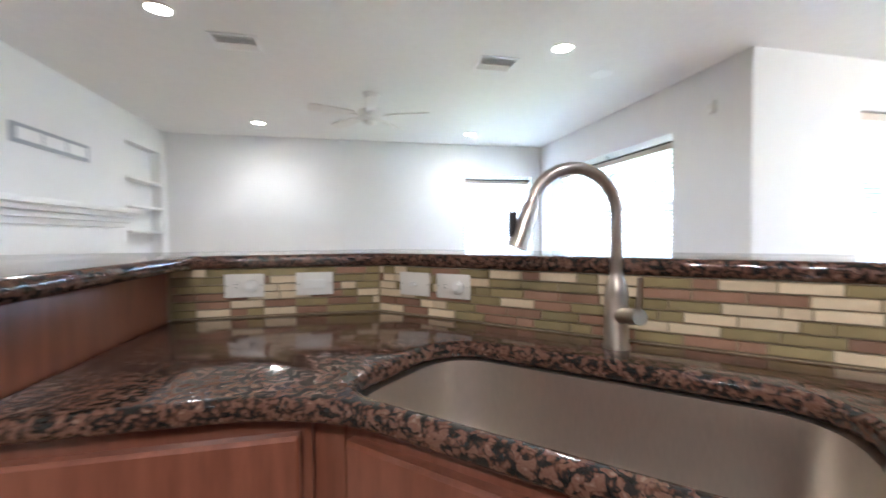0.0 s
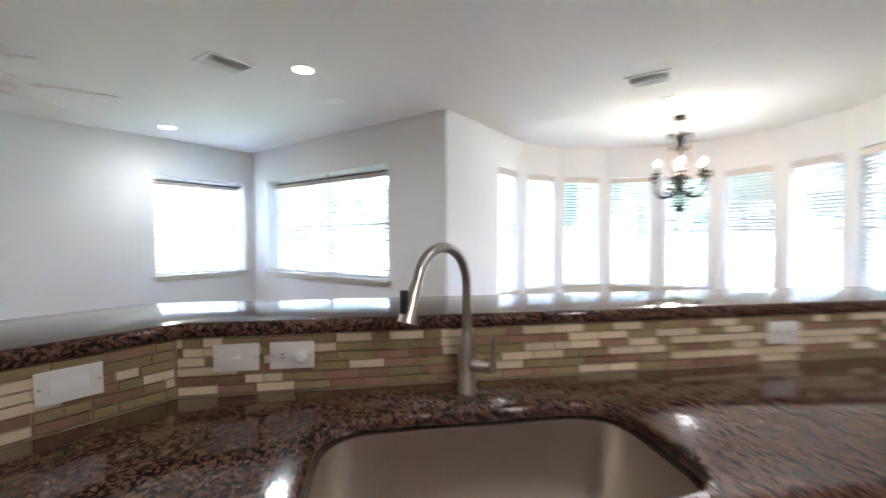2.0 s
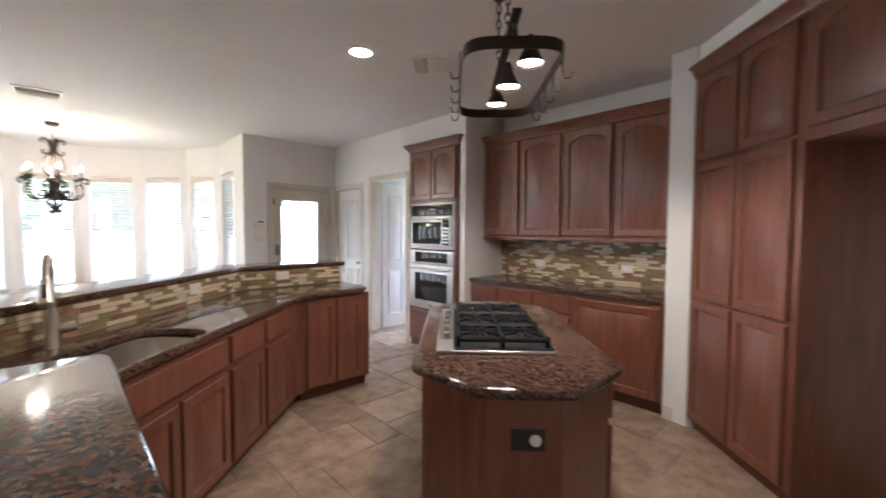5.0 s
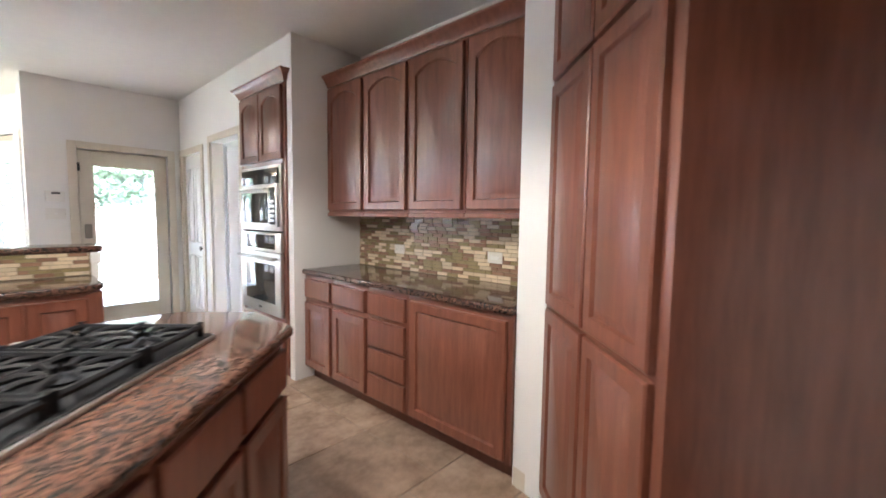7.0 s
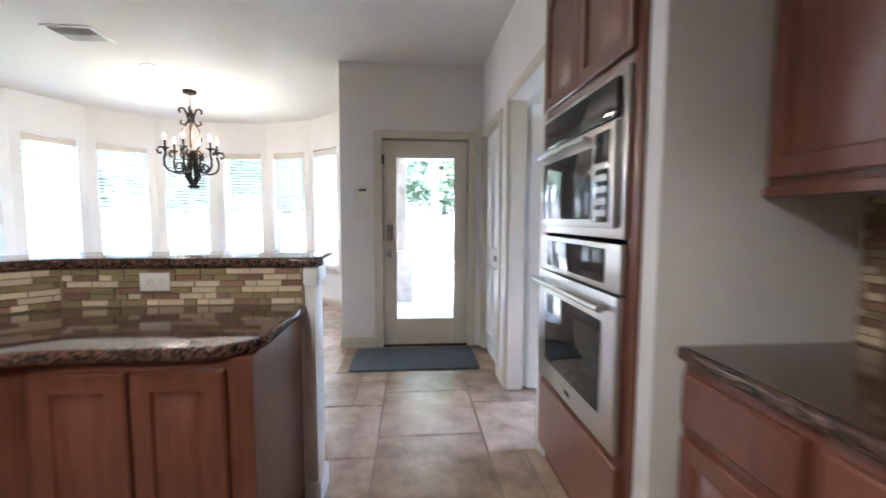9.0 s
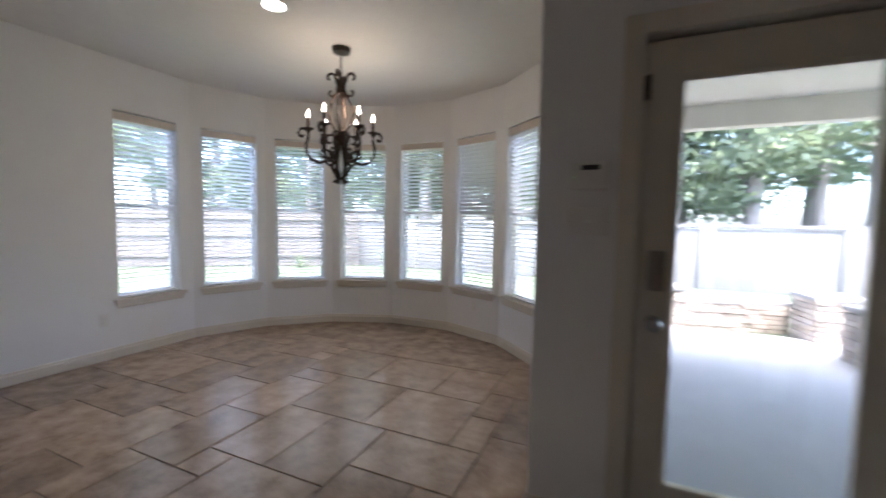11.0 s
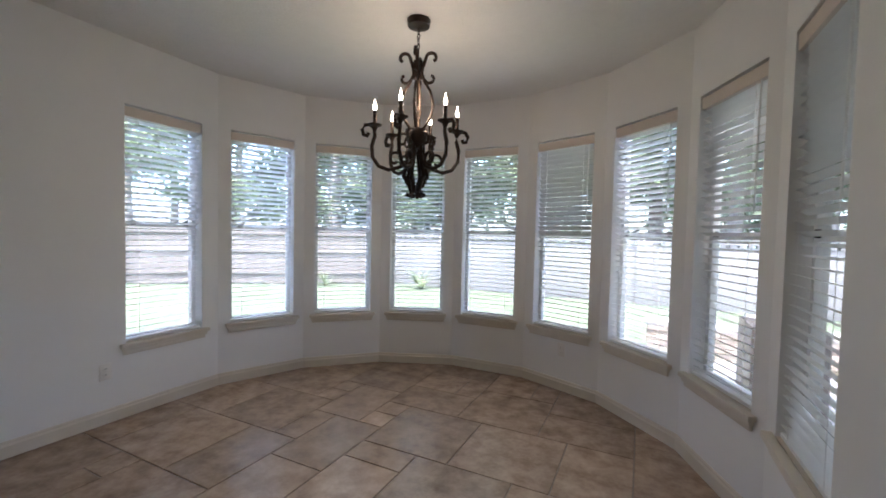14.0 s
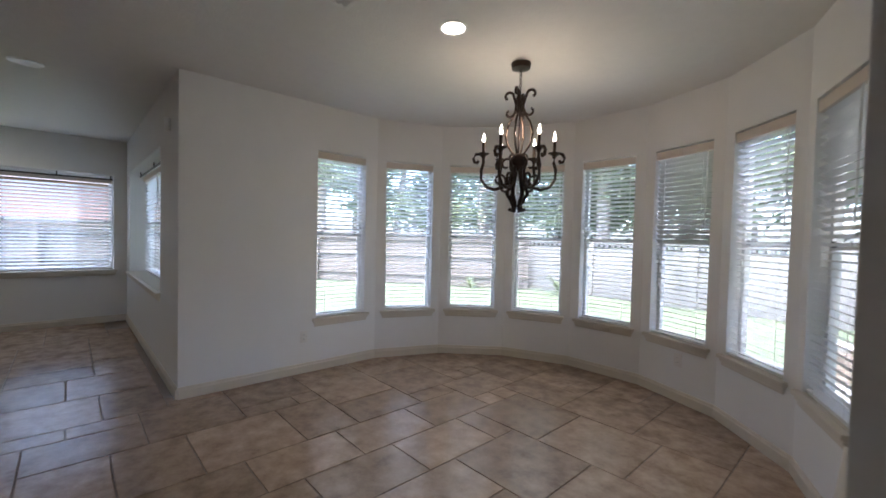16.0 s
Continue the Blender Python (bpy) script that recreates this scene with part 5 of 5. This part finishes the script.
def stone_block(name, cx, cy, lx, ly, h, rz, label):
    """A low mass of stacked ledge stones with a cap."""
    t_ = thing(name, Matrix.Translation((cx, cy, GZ)) @ Matrix.Rotation(radians(rz), 4, 'Z'), label, "stone wall", "patio stone walls")
    part("core", bx(-lx / 2 + .03, -ly / 2 + .03, 0, lx / 2 - .03, ly / 2 - .03, h - 0.05), M_STONE, t_, smooth=False)
    rnd = random.Random(int(cx * 100))
    z = 0.0
    meshes = [mesh_of(bx(-w / 2, -0.06, 0, w / 2, 0.06, 0.062, 0.008), "stone", M_STONE) for w in (0.16, 0.24, 0.33)]
    while z < h - 0.09:
        for side in range(4):
            L = lx if side % 2 == 0 else ly
            s = -L / 2
            while s < L / 2 - 0.05:
                i = rnd.randrange(3)
                w = (0.16, 0.24, 0.33)[i]
                o = new("stone", meshes[i])
                off = (ly if side % 2 == 0 else lx) / 2 - 0.05 + rnd.uniform(-.012, .012)
                o.parent = t_
                o.matrix_local = Matrix.Rotation(math.pi / 2 * side, 4, 'Z') @ Matrix.Translation((min(s + w / 2, L / 2 - w / 2), -off, z))
                s += w + 0.006
        z += 0.066
    part("cap", bx(-lx / 2 - .02, -ly / 2 - .02, h - 0.05, lx / 2 + .02, ly / 2 + .02, h + 0.01, 0.015), M_CONC, t_)
stone_block("stone_wall", 3.55, 9.75, 1.35, 0.35, 0.44, 14, "low stacked ledge stone wall at the patio edge")
stone_block("stone_pillar", 2.72, 9.55, 0.42, 0.42, 0.60, 14, "short square stacked stone pillar")
stone_block("stone_pillar", 4.55, 9.45, 0.55, 0.5, 0.62, 10, "short square stacked stone pillar")
stone_block("stone_pillar", 4.55, 8.25, 0.4, 0.45, 0.66, 10, "short square stacked stone pillar")
stone_block("stone_wall", 1.9, 9.6, 1.1, 0.35, 0.44, -6, "low stacked ledge stone wall at the patio edge")
po = thing("patio_column", Matrix.Translation((2.25, 7.4, GZ)), "dark stone-clad column carrying the patio roof", "column")
part("shaft", bx(-0.14, -0.14, 0.9, 0.14, 0.14, 2.44, 0.01), M_STONE, po)
part("base", bx(-0.24, -0.24, 0, 0.24, 0.24, 0.9, 0.02), M_STONE, po)

# garden wall of precast panels with a toothed cap
gw = thing("garden_wall", Matrix.Translation((0, 14.0, GZ)), "pale precast concrete garden wall with a toothed coping", "garden wall")
for k in range(9):
    x0 = -6.5 + k * 2.6
    part("panel", bx(x0 + 0.17, -0.05, 0, x0 + 2.43, 0.05, 1.40, 0.01), M_PRE, gw)
    part("pier", bx(x0 - 0.17, -0.11, 0, x0 + 0.17, 0.11, 1.52, 0.012), M_PRE, gw)
    part("coping", bx(x0 + 0.172, -0.09, 1.45, x0 + 2.428, 0.09, 1.52, 0.008), M_PRE, gw)
    for j in range(14):
        if 0.2 + j * 0.16 < 2.4:
            part("tooth", bx(x0 + 0.21 + j * 0.16, -0.085, 1.402, x0 + 0.29 + j * 0.16, 0.085, 1.449), M_PRE, gw, smooth=False)
# wooden fences
def fence(m, n, h, label):
    f = thing("wooden_fence", m, label, "fence", "wooden fences")
    me = mesh_of(bx(0, -0.01, 0.03, 0.138, 0.01, h, 0.003), "board", M_FENCE)
    rnd = random.Random(n)
    for k in range(n):
        o = new("board", me)
        o.parent, o.location = f, (k * 0.142, rnd.uniform(-.004, .004), rnd.uniform(-.02, .02))
    for z in (0.3, h * 0.55, h - 0.25):
        part("rail", bx(0, -0.055, z, n * 0.142, -0.0155, z + 0.09, 0.003), M_FENCE, f)
    for k in range(0, n, 16):
        part("post", bx(k * 0.142, -0.15, 0, k * 0.142 + 0.09, -0.056, h - 0.05, 0.004), M_FENCE, f)
fence(Matrix.Translation((-13.2, 8.0, GZ)) @ Matrix.Rotation(radians(37), 4, 'Z'), 66, 1.68, "weathered grey wooden board fence in the garden")
fence(Matrix.Translation((-9.2, -2.0, GZ)) @ Matrix.Rotation(radians(90), 4, 'Z'), 64, 1.75, "weathered grey wooden board fence beside the house")
nh = thing("neighbour_house", Matrix.Translation((-14.5, -3, GZ)), "red brick neighbouring house behind the fence", "house")
part("wall", bx(-4, 0, 0, 0, 9.5, 2.9), M_BRICK, nh, smooth=False)
rf = prism([(-4.3, 2.9), (0.4, 2.9), (-1.95, 4.6)], -0.3, 9.8)
bmesh.ops.transform(rf, matrix=Matrix(((1, 0, 0, 0), (0, 0, 1, 0), (0, 1, 0, 0.002), (0, 0, 0, 1))), verts=rf.verts)
part("roof", rf, mat("roof_shingle", (0.09, 0.08, 0.075), 0.9, vary=0.2, scale=20), nh, smooth=False)

# trees
def tree(seed, h, crown0, spread, leaves, trunk_r, lean=0.0):
    rnd = random.Random(seed)
    t_ = thing("tree", Matrix.Identity(4), "tall garden tree with an open green crown", "tree", "trees behind the garden wall")
    bm = bmesh.new()
    spine = [Vector((lean * (k / 8) ** 1.5 + rnd.uniform(-.06, .06), rnd.uniform(-.06, .06), h * k / 8 - (0.05 if k == 0 else 0))) for k in range(9)]
    tube(bm, spine, lambda f: trunk_r * (1 - 0.85 * f), 9)
    tips = []
    for k in range(34):
        f = crown0 + (0.98 - crown0) * rnd.random()
        i = min(7, int(f * 8))
        p = spine[i].lerp(spine[i + 1], f * 8 - i)
        a = rnd.uniform(0, 2 * math.pi)
        ln = spread * (1.1 - 0.65 * (f - crown0) / (1 - crown0)) * rnd.uniform(0.6, 1.1)
        q = p + Vector((math.cos(a) * ln, math.sin(a) * ln, ln * rnd.uniform(0.0, 0.45)))
        mid_ = (p + q) / 2 + Vector((0, 0, ln * 0.08))
        tube(bm, [p, mid_, q], lambda s: 0.3 * trunk_r * (1 - f * 0.6) * (1 - 0.85 * s) + 0.006, 5)
        tips += [q, mid_.lerp(q, 0.5), mid_]
    part("trunk", bm, M_BARK, t_)
    verts, faces = [], []
    for c_ in tips:
        rr = spread * rnd.uniform(0.16, 0.34)
        for _ in range(leaves):
            v = Vector((rnd.gauss(0, 1), rnd.gauss(0, 1), rnd.gauss(0, 0.7)))
            p = c_ + v * rr * 0.55
            s = rnd.uniform(0.07, 0.16)
            u = Vector((rnd.uniform(-1, 1), rnd.uniform(-1, 1), rnd.uniform(-.7, .7))).normalized()
            w = u.cross(Vector((rnd.uniform(-1, 1), rnd.uniform(-1, 1), rnd.uniform(-1, 1)))).normalized()
            n0 = len(verts)
            verts += [p - u * s, p + w * s * 0.45, p + u * s, p - w * s * 0.45]
            faces.append((n0, n0 + 1, n0 + 2, n0 + 3))
    me = bpy.data.meshes.new("crown")
    me.from_pydata([tuple(v) for v in verts], [], faces)
    me.materials.append(M_LEAF)
    part("crown", me, M_LEAF, t_, smooth=False)
    return t_
kinds = [tree(3, 13, 0.10, 2.6, 120, 0.2), tree(8, 11, 0.08, 2.9, 120, 0.17, 0.8), tree(21, 15, 0.2, 2.4, 120, 0.24)]
rnd = random.Random(5)
spots = [(-9.5, 15.6), (-6.6, 16.8), (-4.2, 15.4), (-2.6, 17.8), (-0.6, 16.4), (1.6, 18.4), (3.4, 16.2), (5.4, 17.2), (7.6, 15.8), (10.0, 17.5), (-12.5, 13.5), (-15.5, 11.5), (-17, 8.0),
         (-8.0, 20.5), (-3.5, 21.5), (0.6, 21.0), (4.2, 21.5), (8.0, 21.0), (12.5, 20.0), (-12.5, 19.0), (15, 16.5), (-18.5, 15)]
for i, (x, y) in enumerate(spots):
    s = rnd.uniform(0.85, 1.15)
    m = Matrix.Translation((x, y, GZ)) @ Matrix.Rotation(rnd.uniform(0, 6.28), 4, 'Z')
    if i < 3:
        kinds[i].matrix_basis = m
    else:
        copy_thing(kinds[i % 3], m)
pine = tree(31, 17, 0.36, 2.3, 110, 0.2, 0.6)
pine.matrix_basis = Matrix.Translation((5.2, 16.0, GZ))
for x, y, rz in ((6.9, 17.0, 100), (-10.1, 16.5, 320), (-1.4, 17.0, 200)):
    copy_thing(pine, Matrix.Translation((x, y, GZ)) @ Matrix.Rotation(radians(rz), 4, 'Z'))
def palm(x, y, s):
    """A small clump of long arching fronds."""
    b = thing("shrub", Matrix.Translation((x, y, GZ)), "small spiky green garden plant by the wall", "plant", "garden plants")
    r2 = random.Random(int(x * 10))
    verts, faces = [], []
    for k in range(26):
        a, e = r2.uniform(0, 6.28), r2.uniform(0.5, 1.3)
        n0 = len(verts)
        for j in range(5):
            f = j / 4
            r = s * f * math.cos(e) * 0.9 + 0.01
            z = s * (math.sin(e) * f - 0.35 * f * f)
            wd = 0.035 * s * (1 - f) + 0.004
            verts += [(r * math.cos(a) - wd * math.sin(a), r * math.sin(a) + wd * math.cos(a), z), (r * math.cos(a) + wd * math.sin(a), r * math.sin(a) - wd * math.cos(a), z)]
        faces += [(n0 + 2 * j, n0 + 2 * j + 1, n0 + 2 * j + 3, n0 + 2 * j + 2) for j in range(4)]
    me = bpy.data.meshes.new("fronds")
    me.from_pydata(verts, [], faces)
    me.materials.append(M_LEAF)
    part("fronds", me, M_LEAF, b, smooth=False)
palm(-4.3, 13.3, 1.1)
palm(-6.9, 12.3, 0.7)

# ---- mosaic tiles ----
TILES = (M_T1, M_T2, M_T3)
RH = 0.0257
tile_mesh = {}
def tile(parent, x, z, w, h, pick, joined=None):
    """One mosaic tile standing 6 mm proud, local -y outwards."""
    w = round(w, 3)
    if (w, pick) not in tile_mesh:
        bm = bmesh.new()
        g, t_ = 0.0017, 0.0065
        a = [bm.verts.new(p) for p in ((g, 0, g), (w - g, 0, g), (w - g, 0, h - g), (g, 0, h - g))]
        b = [bm.verts.new(p) for p in ((g + .001, -t_, g + .001), (w - g - .001, -t_, g + .001), (w - g - .001, -t_, h - g - .001), (g + .001, -t_, h - g - .001))]
        for j in range(4):
            bm.faces.new((a[j], a[(j + 1) % 4], b[(j + 1) % 4], b[j]))
        bm.faces.new(b)
        tile_mesh[w, pick] = mesh_of(bm, "tile", TILES[pick])
    o = new("tile", tile_mesh[w, pick])
    o.parent, o.location = parent, (x, 0, z)


def mosaic(m, L, rows, label, seed):
    """A tiled panel, local x along it, local -y outwards, starting at z = 0."""
    r3 = random.Random(seed)
    s = part("backsplash", bx(0, 0.0, 0, L, 0.006, rows * RH), M_GROUT2, smooth=False)
    s.matrix_world = m
    tagged(s, label, "backsplash", kind="structure")
    part("grout_bead", bx(0, -0.016, -0.015, L, 0.005, -0.0004), M_GROUT2, s, smooth=False)
    for x in (-0.005, L + 0.005):
        part("corner_grout", bx(x - 0.0045, -0.004, -0.002, x + 0.0045, 0.0055, rows * RH), M_GROUT2, s, smooth=False)
    for r in range(rows):
        x = -r3.choice((0.0, 0.03, 0.06, 0.085))
        while x < L - 0.004:
            w = r3.choice((0.1, 0.1, 0.1, 0.05)) if x > 0 else 0.1
            x0, x1 = max(x, 0), min(x + w, L)
            if x1 - x0 > 0.006:
                tile(s, x0, r * RH, x1 - x0, RH, r3.choices((0, 1, 2), (0.42, 0.34, 0.24))[0])
            x += w
        
mosaic(Matrix.Translation((-0.739, -0.146, CT1 + 0.001)) @ Matrix.Rotation(radians(90), 4, 'Z'), 0.644, 6, "cream olive and brown mosaic strip tiles above the counter", 1)
mosaic(R45 @ Matrix.Translation((-0.162, TF - 0.001, CT1 + 0.001)), 2.494, 6, "cream olive and brown mosaic strip tiles behind the sink", 2)
mosaic(Matrix.Translation((1.036, 2.2735, CT1 + 0.001)), 0.948, 6, "cream olive and brown mosaic strip tiles above the counter", 3)
mosaic(Matrix.Translation((AX - 0.0065, 1.617, CT1 + 0.001)) @ Matrix.Rotation(radians(-90), 4, 'Z'), 1.994, 17, "cream olive and brown mosaic strip tiles under the wall cabinets", 4)

# ---- floor tiles ----
U = 0.205
gx0, gy0 = LX, LS
nx, ny = int((6.0 - LX) / U) + 1, int((7.3 - LS) / U) + 1
taken = set()
r4 = random.Random(11)
tile_shapes = [(3, 2), (2, 3), (2, 2), (2, 2), (3, 3), (2, 1), (1, 2), (1, 1)]
floor_ob = bpy.data.objects["floor"]
floor_meshes = {}
far_v, far_f = [], []
near = []
def inside(x, y):
    if y < LN or (y < DY and x > NX0):
        return LX - .1 < x < 6.0 and LS - .1 < y
    if NX0 - 0.2 < x < NX1 + 0.2 and y < NYS:
        return True
    if y >= NYS and y < 7.5:
        return (x - NC) ** 2 + ((y - NYS) * 1.22) ** 2 < 2.3 ** 2
    return False
for j in range(ny):
    for i in range(nx):
        if (i, j) in taken:
            continue
        opts = tile_shapes[:]
        r4.shuffle(opts)
        opts.sort(key=lambda s: -s[0] * s[1] if r4.random() < 0.55 else -1)
        for a, b in opts + [(1, 1)]:
            cells = [(i + p, j + q) for p in range(a) for q in range(b)]
            if all(c not in taken and c[0] < nx for c in cells):
                break
        taken.update(cells)
        x0, y0, x1, y1 = gx0 + i * U, gy0 + j * U, gx0 + (i + a) * U, gy0 + (j + b) * U
        cx_, cy_ = (x0 + x1) / 2, (y0 + y1) / 2
        if inside(cx_, cy_):
            near.append((math.hypot(max(0, abs(cx_ - 1.0) - 1.2), max(0, abs(cy_ - 4.2) - 2.6)), x0, y0, a, b))
near.sort()
for k, (_, x0, y0, a, b) in enumerate(near):
    if (a, b) not in floor_meshes:
        bm = bmesh.new()
        g, c_ = 0.0035, 0.003
        lo = [bm.verts.new(p) for p in ((g, g, -0.0055), (a * U - g, g, -0.0055), (a * U - g, b * U - g, -0.0055), (g, b * U - g, -0.0055))]
        md = [bm.verts.new((v.co.x, v.co.y, -0.0022)) for v in lo]
        hi = [bm.verts.new(p) for p in ((g + c_, g + c_, 0), (a * U - g - c_, g + c_, 0), (a * U - g - c_, b * U - g - c_, 0), (g + c_, b * U - g - c_, 0))]
        for p_, q_ in ((lo, md), (md, hi)):
            for j in range(4):
                bm.faces.new((p_[j], p_[(j + 1) % 4], q_[(j + 1) % 4], q_[j]))
        bm.faces.new(hi)
        floor_meshes[a, b] = mesh_of(bm, "tile", M_FLOOR)
    if k < 300:
        o = new("tile", floor_meshes[a, b])
        o.parent, o.location = floor_ob, (x0, y0, 0)
    else:
        n0 = len(far_v)
        me = floor_meshes[a, b]
        far_v += [(v.co.x + x0, v.co.y + y0, v.co.z) for v in me.vertices]
        far_f += [tuple(n0 + i for i in p.vertices) for p in me.polygons]
me = bpy.data.meshes.new("far_tiles")
me.from_pydata(far_v, [], far_f)
me.materials.append(M_FLOOR)
ft = new("far_tiles", me)
ft.parent = floor_ob
tagged(ft, kind="stuff")
